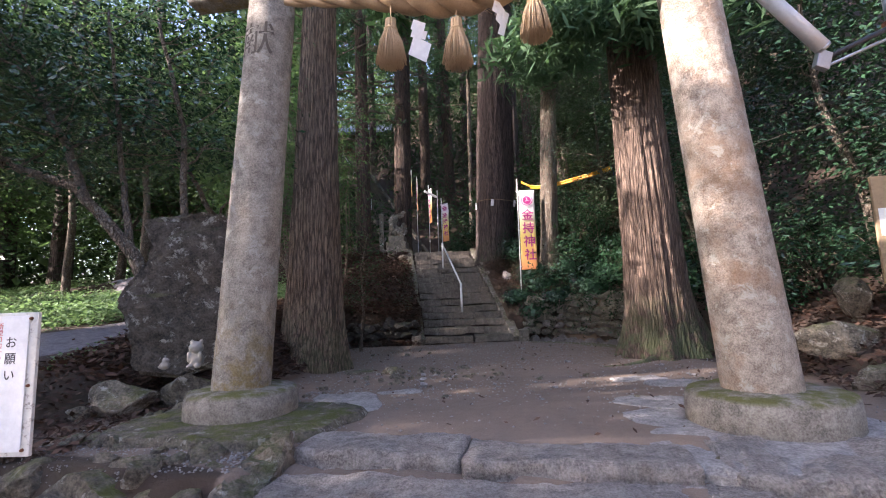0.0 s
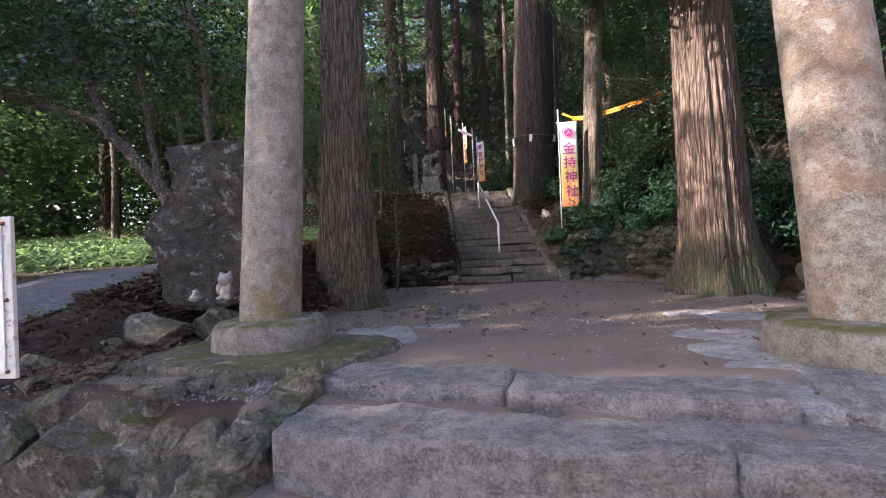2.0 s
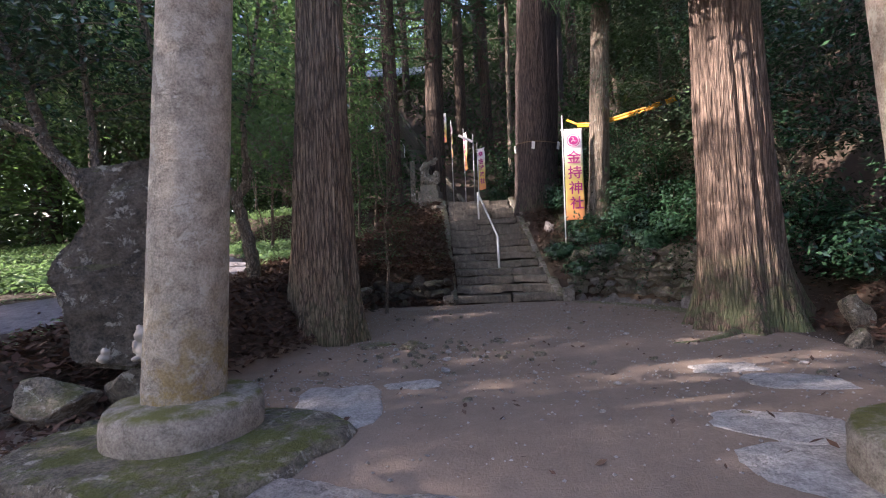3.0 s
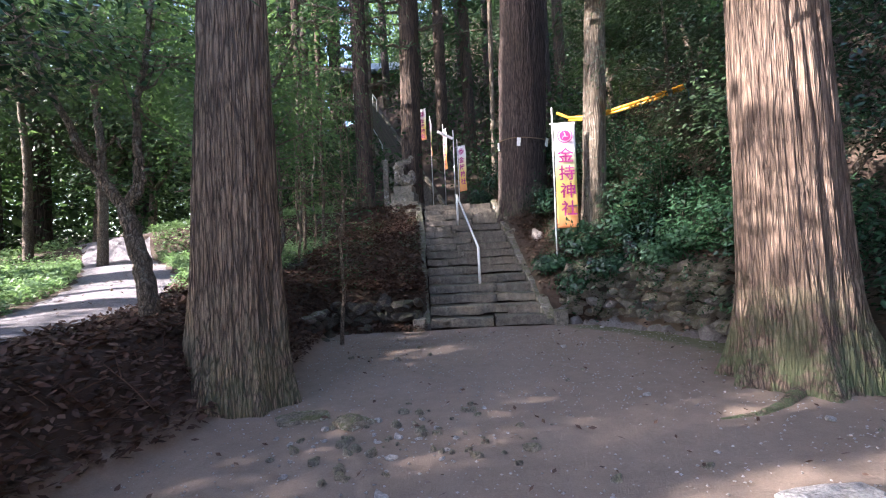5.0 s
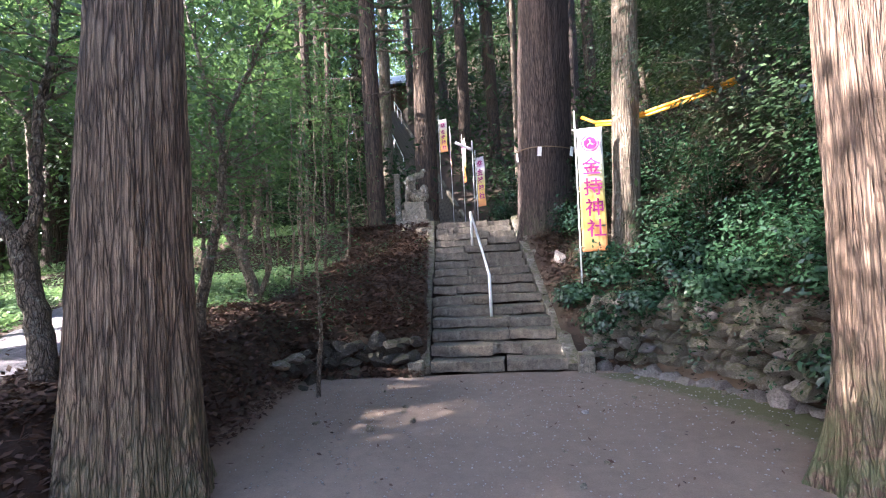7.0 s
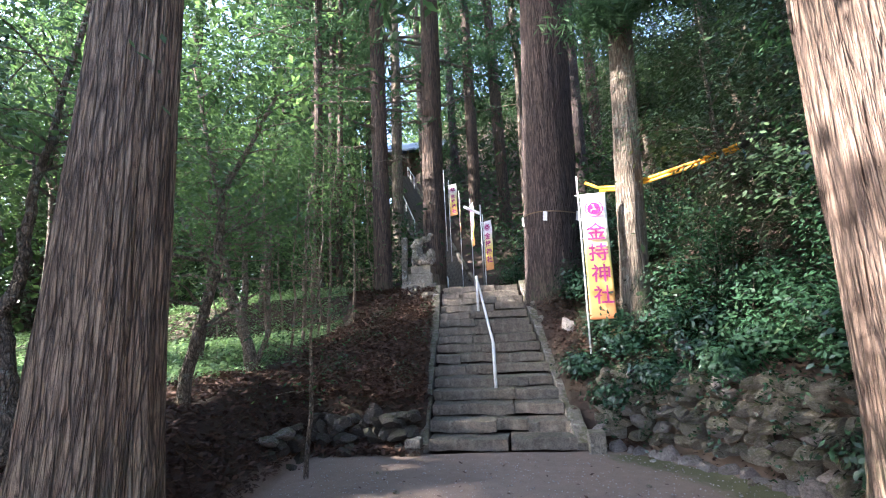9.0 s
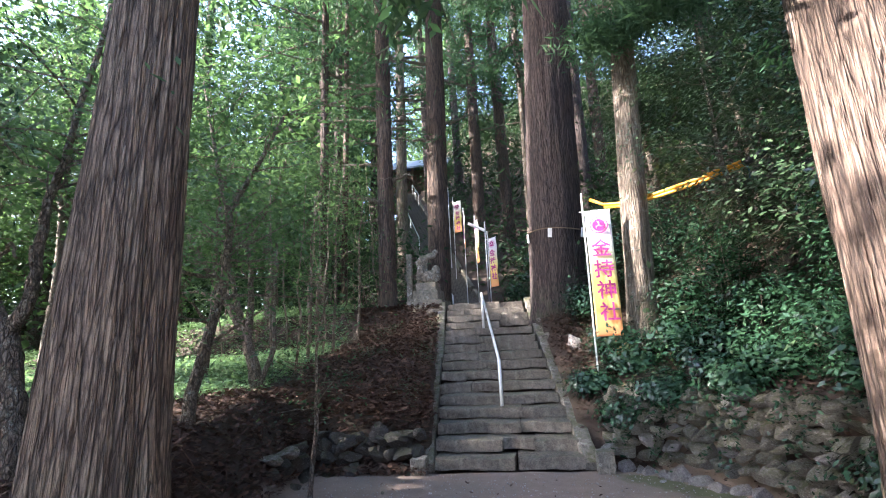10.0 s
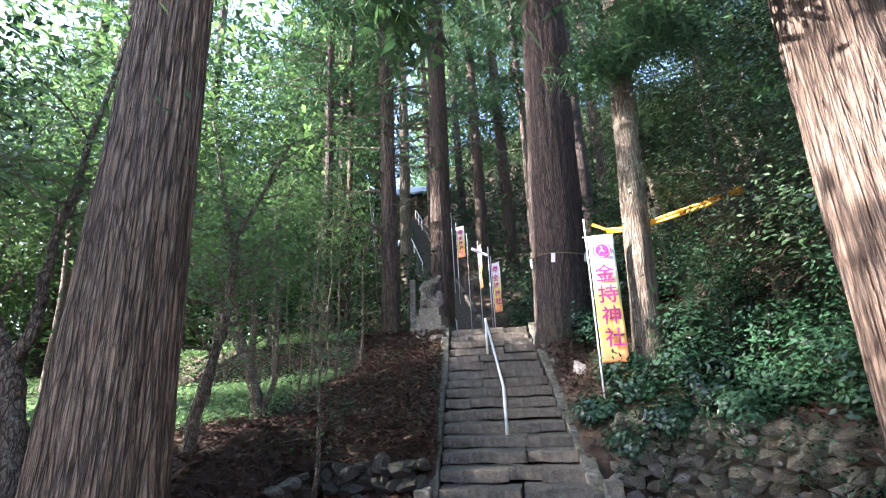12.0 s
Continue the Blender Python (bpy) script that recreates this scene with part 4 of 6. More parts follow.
broadleaf(-7.6, 8.2, 0.65, [([(0, 0, -0.2), (-0.1, 0, 1.2), (-0.5, 0.2, 2.6), (-0.9, 0.3, 4.0), (-1.4, 0.2, 5.6)], 0.12, 0.03), ([(-0.1, 0, 1.2), (0.5, 0.2, 2.4), (0.9, 0.3, 3.8), (1.0, 0.6, 5.2)], 0.08, 0.025)],
          M_LEAF_LIGHT, 15000, 0.09, 13, "leafy evergreen tree beside the lane", 0.5, zmin=2.4)
for k, (x, y, sc, m) in enumerate(((-10.5, 20.5, 1.3, M_LEAF_LIGHT), (-12, 20, 1.5, M_LEAF), (-17, 18, 1.7, M_LEAF_LIGHT), (-7.0, 20, 1.2, M_LEAF_LIGHT), (-15, 26, 1.8, M_LEAF_LIGHT), (-21, 24, 1.9, M_LEAF_LIGHT), (-5.8, 18.0, 1.0, M_LEAF_LIGHT))):
    broadleaf(x, y, gzf(x, y), [([(0, 0, -0.2), (0.1 * sc, 0, 1.4 * sc), (-0.2 * sc, 0.1, 2.8 * sc), (0.3 * sc, 0.2, 4.6 * sc)], 0.12 * sc, 0.03), ([(0.1 * sc, 0, 1.3 * sc), (0.9 * sc, 0.2, 2.4 * sc), (1.5 * sc, 0.1, 3.8 * sc)], 0.07 * sc, 0.02), ([(0, 0, 1.7 * sc), (-0.9 * sc, -0.2, 2.6 * sc), (-1.5 * sc, -0.4, 3.6 * sc)], 0.07 * sc, 0.02)],
              m, 12000, 0.115 * sc, 30 + k, "roadside broadleaf tree with a light green crown", 0.62 * sc, sc)
# between the bank and the stairs
broadleaf(-2.9, 11.3, 0.7, [([(0, 0, -0.2), (0.05, 0, 0.5), (0.3, 0.1, 1.8), (0.25, 0.2, 2.6), (0.8, 0.4, 3.9)], 0.085, 0.02), ([(0.25, 0.2, 2.4), (0.05, 0.2, 3.2), (-0.3, 0.3, 4.4)], 0.04, 0.012)], M_LEAF_LIGHT, 3800, 0.085, 14, "slender curved young tree on the bank", 0.4)
broadleaf(-3.55, 13.8, 0.95, [([(0, 0, -0.2), (-0.06, 0, 0.4), (-0.25, 0, 0.95), (-0.7, 0.1, 1.6), (-1.15, 0.2, 2.15), (-1.7, 0.3, 2.9)], 0.12, 0.03), ([(-0.22, 0, 0.85), (-0.24, 0.1, 1.5), (-0.3, 0.15, 2.1), (-0.42, 0.2, 2.6), (-0.1, 0.3, 3.3)], 0.07, 0.02),
          ([(-0.25, 0, 0.95), (-0.55, 0.1, 1.7), (-0.75, 0.1, 2.5), (-1.0, 0.2, 3.4)], 0.06, 0.02), ([(0, 0, 0.1), (0.2, 0.1, 0.7), (0.14, 0.2, 1.7), (0.1, 0.3, 2.6)], 0.055, 0.015), ([(-0.7, 0.1, 1.6), (-1.3, 0.1, 1.8), (-1.9, 0.1, 1.75)], 0.035, 0.012)],
          M_LEAF_LIGHT, 3400, 0.085, 15, "multi-stemmed shrubby tree on the leaf bank", 0.4, 0.8, zmin=1.9)
for k, (x, y, h) in enumerate(((-1.75, 11.9, 2.3), (-3.4, 16.6, 4.0), (-3.1, 17.4, 3.6), (-4.2, 17.5, 5), (-3.5, 15.5, 3.6), (-5.0, 14.5, 4.2), (-4.4, 20, 5), (-3.4, 21, 4.5))):
    broadleaf(x, y, gzf(x, y), [([(0, 0, -0.1), (0.05, 0.02, h * 0.35), (0.0, 0.1, h * 0.7), (0.15, 0.1, h)], 0.02 + 0.006 * h, 0.008)], M_LEAF_LIGHT if k else M_NEEDLE, 260 + int(h * 130), 0.07, 60 + k, "slender sapling with fine leaves on the bank", 0.3, 0.62, "saplings", "sapling")

# thin pale stems of the underwood
us = random.Random(17)
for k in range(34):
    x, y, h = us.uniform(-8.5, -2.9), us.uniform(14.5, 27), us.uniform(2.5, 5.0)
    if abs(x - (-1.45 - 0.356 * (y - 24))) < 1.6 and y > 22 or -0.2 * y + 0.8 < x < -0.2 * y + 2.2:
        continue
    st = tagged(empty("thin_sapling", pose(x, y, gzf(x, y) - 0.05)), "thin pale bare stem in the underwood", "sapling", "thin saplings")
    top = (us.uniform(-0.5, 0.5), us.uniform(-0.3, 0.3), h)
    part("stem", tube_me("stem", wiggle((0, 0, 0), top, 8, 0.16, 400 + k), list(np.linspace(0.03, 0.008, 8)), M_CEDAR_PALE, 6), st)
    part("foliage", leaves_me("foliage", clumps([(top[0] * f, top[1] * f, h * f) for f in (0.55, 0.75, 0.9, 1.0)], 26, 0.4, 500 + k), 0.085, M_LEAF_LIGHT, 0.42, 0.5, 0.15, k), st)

# unseen high-crowned trees added across the lane to shade the bank and the stairs
for k, (x, y) in enumerate(((-9.8, 10.6), (-11.7, 12.9))):
    broadleaf(x, y, gzf(x, y), [([(0, 0, -0.2), (0.1, 0, 2.0), (-0.1, 0.1, 4.2), (0.2, 0.2, 7.0)], 0.16, 0.04), ([(0.1, 0, 3.4), (0.3, 1.3, 4.6), (0.4, 2.0, 6.2)], 0.09, 0.02), ([(0, 0, 3.4), (-0.2, -1.2, 4.6), (-0.4, -1.8, 6.2)], 0.09, 0.02)],
              M_LEAF, 12000, 0.15, 180 + k, "unseen high-crowned broadleaf tree added across the lane for shade", 0.62, 1.1, zmin=4.2)

for k, (x, y) in enumerate(((-8.8, 16.2), (-12.0, 17.5))):
    broadleaf(x, y, gzf(x, y), [([(0, 0, -0.2), (0.1, 0, 2.5), (-0.2, 0.1, 5.2), (0.2, 0.2, 9.5)], 0.13, 0.04), ([(-0.1, 0, 4.4), (1.2, 0.3, 5.8), (1.9, 0.4, 8.0)], 0.07, 0.02), ([(-0.1, 0, 4.6), (-1.2, -0.4, 6.0), (-1.9, -0.6, 8.4)], 0.07, 0.02)],
              M_LEAF_LIGHT, 6500, 0.13, 190 + k, "tall slender tree with a light green crown", 0.6, 1.2, zmin=5.0)

# unseen trees added behind the camera and to its left to shade the gate
for k, (x, y, sc) in enumerate(((-8, -4, 1.5), (-11, 0.5, 1.7), (-9, 3.5, 1.3), (-13, -5, 1.9), (-12, 5, 1.6), (-5, -7, 1.6), (-15, 1, 2.0), (5, -6, 1.6), (0, -11, 1.8), (8, 0, 1.5), (-9.6, 6.6, 1.55))):
    broadleaf(x, y, gzf(x, y), [([(0, 0, -0.2), (0.1 * sc, 0, 1.4 * sc), (-0.2 * sc, 0.1, 2.8 * sc), (0.3 * sc, 0.2, 4.8 * sc)], 0.14 * sc, 0.03), ([(0.1 * sc, 0, 1.3 * sc), (0.9 * sc, 0.6, 2.4 * sc), (1.6 * sc, 0.9, 3.8 * sc)], 0.08 * sc, 0.02), ([(0, 0, 1.5 * sc), (-0.9 * sc, -0.7, 2.6 * sc), (-1.6 * sc, -1.0, 3.8 * sc)], 0.08 * sc, 0.02)],
              M_LEAF, 5600, 0.13 * sc, 130 + k, "unseen broadleaf tree added to shade the gate", 0.6 * sc, sc)

# tall trees out of view, added to keep sun off the trunks
for k, (x, y, sc) in enumerate(((-26, -14, 3.2), (-34, 20, 3.6))):
    broadleaf(x, y, gzf(x, y), [([(0, 0, -0.2), (0.1 * sc, 0, 1.4 * sc), (-0.2 * sc, 0.1, 2.8 * sc), (0.3 * sc, 0.2, 5.6 * sc)], 0.1 * sc, 0.03), ([(0.1 * sc, 0, 1.3 * sc), (0.9 * sc, 0.6, 2.4 * sc), (1.6 * sc, 0.9, 4.4 * sc)], 0.06 * sc, 0.02), ([(0, 0, 1.5 * sc), (-0.9 * sc, -0.7, 2.6 * sc), (-1.6 * sc, -1.0, 4.4 * sc)], 0.06 * sc, 0.02)],
              M_LEAF, 11000, 0.42, 160 + k, "unseen tall broadleaf tree added beyond the lane to block the sun", 0.5 * sc, sc)

# cedars added to block the low sun, most of them out of view
for k, (x, y) in enumerate(((-21, 9.5), (-24, 12.5), (-18.5, 13.5), (-26, 7.5), (-13, 8.3), (-13.6, 12.2), (-16, 3), (-19, -1), (-14, 5.8), (-13, -2.5), (-25, -3), (-15, 21), (-16, 28), (-20, 24), (-14.5, 34), (-22, 18), (-8.5, 28.5), (-11, 31.5), (-7.0, 32))):
    cedar(x, y, gzf(x, y), 25, 0.4, 0.2, (0.2, 0.1), M_CEDAR_DARK, 260 + k, "tall cedar beyond the lane, added to block the sun", 0.3, 20, 30, 17.0 if k < 4 else 6.0, needles=7000, spread=4.0 if k < 4 else 3.4)

# right-hand hillside trees
for k, (x, y, sc) in enumerate(((4.2, 13.2, 0.9), (4.4, 10.6, 0.8), (5.4, 15.5, 1.1), (5.2, 8.2, 0.9), (6.6, 12, 1.2), (7.2, 17, 1.3), (4.6, 18.5, 1.1), (5.8, 6.0, 1.0), (8.5, 9, 1.3), (9, 14, 1.4))):
    broadleaf(x, y, gzf(x, y), [([(0, 0, -0.3), (-0.15 * sc, 0, 1.2 * sc), (-0.5 * sc, 0.1, 2.6 * sc), (-0.5 * sc, 0.2, 4.4 * sc)], 0.09 * sc, 0.02), ([(-0.1, 0, 0.8 * sc), (0.5 * sc, -0.3, 2.0 * sc), (0.8 * sc, -0.5, 3.4 * sc)], 0.06 * sc, 0.02)],
              M_LEAF_DARK if k % 2 else M_LEAF, 11000, 0.095 * sc, 230 + k, "dense evergreen tree on the steep bank", 0.45 * sc, 0.9 * sc)

# ---- shrubs and ground foliage ----
def scatter(n, x0, x1, y0, y1, h0, h1, rs, keep=None):
    r = np.random.default_rng(rs)
    x, y = r.uniform(x0, x1, n), r.uniform(y0, y1, n)
    if keep is not None:
        k = keep(x, y)
        x, y = x[k], y[k]
    return np.stack([x, y, gz(x, y) + 0.015 + r.uniform(h0, h1, len(x))], 1)


def wall_x(y):
    return np.interp(y, [2, 4, 5.5, 7, 8.3, 9.5, 10.4, 10.9, 12.0, 12.75, 13.2, 13.6, 18, 60], [2.4, 2.4, 2.5, 2.9, 3.3, 3.5, 3.55, 3.4, 3.0, 2.36, 1.75, 1.55, 1.14, 1.14])


for k, (x, y, w, h) in enumerate(((2.05, 13.35, 0.18, 0.14), (2.6, 13.35, 0.26, 0.2), (3.1, 13.0, 0.3, 0.24), (3.55, 12.4, 0.3, 0.26), (3.95, 11.5, 0.34, 0.3), (2.3, 13.9, 0.24, 0.2), (2.95, 13.65, 0.34, 0.35), (3.45, 13.2, 0.4, 0.45), (3.95, 10.6, 0.35, 0.35), (2.5, 12.95, 0.2, 0.16), (3.1, 12.5, 0.2, 0.16), (3.6, 10.9, 0.25, 0.2), (1.75, 13.9, 0.18, 0.14), (3.7, 12.9, 0.6, 0.8), (3.2, 13.9, 0.5, 0.8), (2.25, 14.3, 0.3, 0.35), (4.1, 11.8, 0.6, 0.8), (4.3, 10.4, 0.6, 0.8), (3.8, 13.8, 0.7, 1.2), (2.1, 15.6, 0.4, 0.6), (2.9, 15.6, 0.7, 1.0), (4.6, 12.2, 0.8, 1.4),
                                  (3.6, 15.4, 0.8, 1.4), (2.6, 17.4, 0.7, 0.9), (1.9, 19, 0.6, 0.8), (1.6, 21, 0.7, 1.0), (2.6, 20, 0.9, 1.6), (0.9, 23.5, 0.6, 0.8), (1.6, 25.5, 0.9, 1.5), (4.4, 9.3, 0.6, 0.6), (5, 7.6, 0.8, 0.8), (5.3, 9.2, 0.8, 1.3), (4.6, 6.2, 0.6, 0.6))):
    sh = tagged(empty("shrub", pose(x, y, gzf(x, y))), "evergreen shrub with glossy dark green leaves", "shrub", "bank shrubs")
    r = random.Random(k)
    tb, C = [], []
    for _ in range(26):
        a, q = r.uniform(0, 6.283), r.uniform(0.2, 1)
        e = Vector((math.cos(a) * w * q, math.sin(a) * w * q, h * r.uniform(0.35, 1.1) * (1.15 - 0.5 * q)))
        wg = wiggle((0, 0, -0.1), e, 5, 0.1, k * 30 + _)
        tb.append((wg, [0.014, 0.011, 0.008, 0.006, 0.003]))
        C += [wg[-1], wg[-1], wg[3]]
    part("stem", join_tubes("stem", tb, M_LIMB, 5), sh)
    part("foliage", leaves_me("foliage", clumps([tuple(c) for c in C], 48, 0.17 * (0.6 + w), k), 0.085, M_LEAF_DARK, 0.42, 0.7, 0.15, k), sh)

wl = np.array([(3.55, 10.1), (3.3, 10.9), (2.88, 11.95), (2.2, 12.7), (1.68, 13.1)])
wt = np.random.default_rng(3).uniform(0, 4, 3600)
wh = np.random.default_rng(4).uniform(0, 1, 3600)
P = np.stack([np.interp(wt, range(5), wl[:, 0]) + 0.24 * wh - 0.06, np.interp(wt, range(5), wl[:, 1]) + 0.12 * wh - 0.08, 0.05 + 1.0 * wh ** 0.7], 1)
P = P[np.sin(wt * 9.0) + np.sin(wt * 23 + wh * 7) + 1.6 * wh > 0.75]
stuff("wall_plants", leaves_me("wall_plants", P, 0.06, M_LEAF_DARK, 0.45, 0.6, 0.15, 9), "small ferns and ivy leaves growing on the stone wall", "plants")
P = scatter(60000, 1.3, 26, 4, 46, 0.05, 1.6, 5, lambda x, y: (x > wall_x(y) + 0.5 + 1.0 * (y < 9.5)) & ((x > wall_x(y) + 2.5) | (np.random.default_rng(1).uniform(size=len(x)) < 0.35)))
stuff("bank_undergrowth", leaves_me("bank_undergrowth", P, 0.16, M_LEAF, 0.4, 0.6, 0.15, 6), "tangled evergreen undergrowth on the steep slope", "undergrowth")
P = scatter(110000, -14, 22, 19, 60, 0.05, 2.6, 15, lambda x, y: np.abs(x - (-1.45 - 0.356 * (y - 24))) > 1.25)
stuff("forest_undergrowth", leaves_me("forest_undergrowth", P, 0.24, M_FAR, 0.4, 0.5, 0.15, 16), "distant green forest undergrowth", "undergrowth")
P = scatter(70000, -42, -5, 20, 70, 0.3, 20, 25, lambda x, y: np.abs(x + 1.45 + 0.356 * (y - 24)) > 2.2)
stuff("forest_edge", leaves_me("forest_edge", P, 0.55, M_LEAF_LIGHT, 0.45, 0.4, 0.15, 26), "light green wood beyond the lane", "woods")
P = scatter(30000, -52, -22, 12, 42, 0.1, 7.5, 29)
stuff("forest_edge", leaves_me("forest_edge", P, 0.5, M_LEAF_LIGHT, 0.45, 0.4, 0.15, 30), "sunlit edge of the wood beyond the meadow", "woods")
r9 = np.random.default_rng(77)
C = np.stack([r9.uniform(-40, 30, 2600), r9.uniform(27, 75, 2600), np.zeros(2600)], 1)
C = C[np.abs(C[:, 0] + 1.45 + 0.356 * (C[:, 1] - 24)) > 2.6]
C[:, 2] = gz(C[:, 0], C[:, 1]) + r9.uniform(3, 24, len(C))
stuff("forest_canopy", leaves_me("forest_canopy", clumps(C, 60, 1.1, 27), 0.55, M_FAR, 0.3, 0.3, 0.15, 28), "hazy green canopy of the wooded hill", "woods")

P = scatter(15000, 1.3, 5.5, 10, 18, 0.01, 0.14, 51, lambda x, y: (x > wall_x(y) + 0.1) & (np.sin(x * 7) + np.sin(y * 6.1 + x) > -0.3))
stuff("bank_herbs", leaves_me("bank_herbs", P, 0.055, M_LEAF_DARK, 0.45, 0.8, 0.15, 52), "low green seedlings and ferns on the bank", "herbs")
P = scatter(8500, -4.5, -0.8, 13.2, 18, 0.01, 0.2, 53, lambda x, y: np.sin(x * 5) + np.sin(y * 4.3 + x) > 0.75)
stuff("bank_herbs", leaves_me("bank_herbs", P, 0.06, M_LEAF, 0.45, 0.8, 0.15, 54), "low green seedlings in the leaf litter", "herbs")

# herbs beside the lane
lane = np.stack([cx, cy], 1)


def off_lane(x, y):
    d = np.min(np.hypot(x[:, None] - lane[None, :, 0], y[:, None] - lane[None, :, 1]), 1)
    return d > 0.8


P = scatter(90000, -20, -3.6, 3, 27, 0.0, 0.28, 31, lambda x, y: off_lane(x, y) & ((x < np.interp(y, [3, 9, 11, 30], [-5.0, -5.2, -5.0, -5.0])) | ((y > 12.5) & (x < -3.3))))
stuff("grass", leaves_me("grass", P, 0.095, M_GRASS, 0.5, 0.9, 0.12, 32), "bright green low herbs beside the lane", "grass")
P = scatter(9000, -4.4, -2.5, 5.8, 13, 0.0, 0.12, 33, lambda x, y: off_lane(x, y) & (x < np.interp(y, [5, 7, 8, 13], [-3.5, -3.3, -3.6, -3.9])))
stuff("herbs", leaves_me("herbs", P, 0.042, M_GRASS, 0.55, 0.9, 0.12, 34), "small green herbs at the lane's edge", "herbs")

P = scatter(26000, -34, -10.5, 9, 34, 0.1, 2.6, 35, lambda x, y: off_lane(x, y) & (x < np.interp(y, [9, 16, 22, 34], [-14, -15, -17, -24])))
stuff("hedgerow", leaves_me("hedgerow", P, 0.3, M_LEAF, 0.45, 0.6, 0.15, 36), "dense green hedge beyond the herb meadow", "hedge")

P = scatter(42000, -9.5, -3.2, 9.5, 19, 0.0, 0.2, 37, lambda x, y: off_lane(x, y) & (x < np.interp(y, [9, 11, 12, 13.5, 19], [-5.2, -5.0, -3.9, -3.35, -3.4])))
stuff("grass", leaves_me("grass", P, 0.075, M_GRASS, 0.5, 0.9, 0.12, 38), "bright green low herbs between the lane and the bank", "grass")

# fallen leaves
def litter(n, x0, x1, y0, y1, keep, rs, size, h=0.04):
    return leaves_me("fallen_leaves", scatter(n, x0, x1, y0, y1, 0.004 + h * 0.25, h * 1.25, rs, keep), size, M_LITTER, 0.45, 1.3, 0.2, rs)


def bank_x(y):
    return np.interp(y, [3, 5, 6, 7, 8, 9, 10.5, 12, 13, 40], [-3.4, -3.0, -2.6, -2.25, -1.95, -1.8, -1.8, -2.0, -2.2, -2.2])


stuff("fallen_leaves", litter(22000, -4.6, -1.2, 6.6, 13, lambda x, y: (x < bank_x(y) - 0.1) & off_lane(x, y), 41, 0.085, 0.07), "thick brown leaf litter on the bank", "fallen leaves")
stuff("fallen_leaves", litter(24000, -3.7, -0.55, 12.9, 19, lambda x, y: (x < -0.62 - 0.097 * (y - 12.96)) & (x > -3.3 + 0.25 * np.sin(y * 2.3)), 42, 0.09, 0.08), "thick brown leaf litter beside the stairs", "fallen leaves")
stuff("fallen_leaves", litter(26000, 1.2, 5, 5, 18, lambda x, y: x > wall_x(y) + 0.05, 43, 0.08, 0.06), "brown leaf litter on the right bank", "fallen leaves")
stuff("fallen_leaves", litter(330, -2.6, 3.0, 5.3, 12.6, lambda x, y: (x > bank_x(y)) & (x < wall_x(y)), 44, 0.055, 0.012), "scattered dry leaves on the packed earth", "fallen leaves")
stuff("fallen_leaves", litter(2600, -3.9, -2.3, 5.3, 7.0, lambda x, y: off_lane(x, y), 48, 0.06, 0.03), "dry brown leaves on the slope below the standing stone", "fallen leaves")
stuff("fallen_leaves", litter(500, -7, -4, 2, 18, None, 45, 0.07, 0.08), "scattered dry leaves on the lane", "fallen leaves")
stuff("fallen_leaves", litter(11000, 0.9, 3.4, 12.9, 18.3, lambda x, y: x > wall_x(y) - 0.12, 46, 0.075, 0.07), "brown leaf litter beside the stairs", "fallen leaves")
stuff("fallen_leaves", litter(6500, -2.6, -0.62, 12.75, 13.9, None, 47, 0.085, 0.07), "dark leaf litter above the low rubble wall", "fallen leaves")
tw = []
tr = random.Random(8)
for _ in range(420):
    if tr.random() < 0.6:
        x, y = tr.uniform(-3.2, -0.7), tr.uniform(13.1, 18)
        if x > -0.7 - 0.097 * (y - 12.96):
            continue
    else:
        y = tr.uniform(7.2, 12.6)
        x = float(bank_x(y)) - tr.uniform(0.2, 1.6)
    a, l2 = tr.uniform(0, 6.283), tr.uniform(0.1, 0.45)
    p, q = Vector((x, y, gzf(x, y) + 0.04)), Vector((x + math.cos(a) * l2, y + math.sin(a) * l2, 0))
    q.z = gzf(q.x, q.y) + tr.uniform(0.03, 0.12)
    tw.append(([p, p.lerp(q, 0.5) + Vector((0, 0, 0.02)), q], [0.006, 0.005, 0.003]))
stuff("fallen_twigs", join_tubes("fallen_twigs", tw, M_LITTER, 4), "dead brown twigs lying in the leaf litter", "twigs")

# ---- loose rocks, slabs and the standing stone ----
def rock(name, x, y, z, sx, sy, sz, seed, mat=None, rot=0, label="", tilt=0, cat="rock", group="rocks by the steps", sub=4):
    ob = new(name, rock_me(name, sx, sy, sz, mat or M_ROCK, seed, sub))
    ob.matrix_world = pose(x, y, z, tilt, 0, rot)
    return tagged(ob, label or "rough grey-brown rock with lichen", cat, group)


def slab_me(name, w, d, h, seed, mat, n=22):
    """A flat stone with an uneven outline."""
    V, F = [], []
    for f, z in ((1.0, -0.05), (1.0, h * 0.6), (0.96, h * 0.92), (0.86, h), (0.5, h * 1.04)):
        for k in range(n):
            a = 2 * math.pi * k / n
            q = Vector((math.cos(a) * 1.5, math.sin(a) * 1.5, seed * 3.3))
            r = f * (1 + 0.28 * noise.noise(q) + 0.10 * noise.noise(q * 3))
            c, s = math.cos(a), math.sin(a)
            e = (abs(c) ** 3.2 + abs(s) ** 3.2) ** (-1 / 3.2)
            V.append((r * e * c * w / 2, r * e * s * d / 2, z + 0.012 * noise.noise(q * 2.2)))
    for i in range(4):
        for k in range(n):
            F.append((i * n + k, i * n + (k + 1) % n, (i + 1) * n + (k + 1) % n, (i + 1) * n + k))
    F.append(tuple(4 * n + k for k in range(n)))
    return mesh_of(name, V, F, mat)


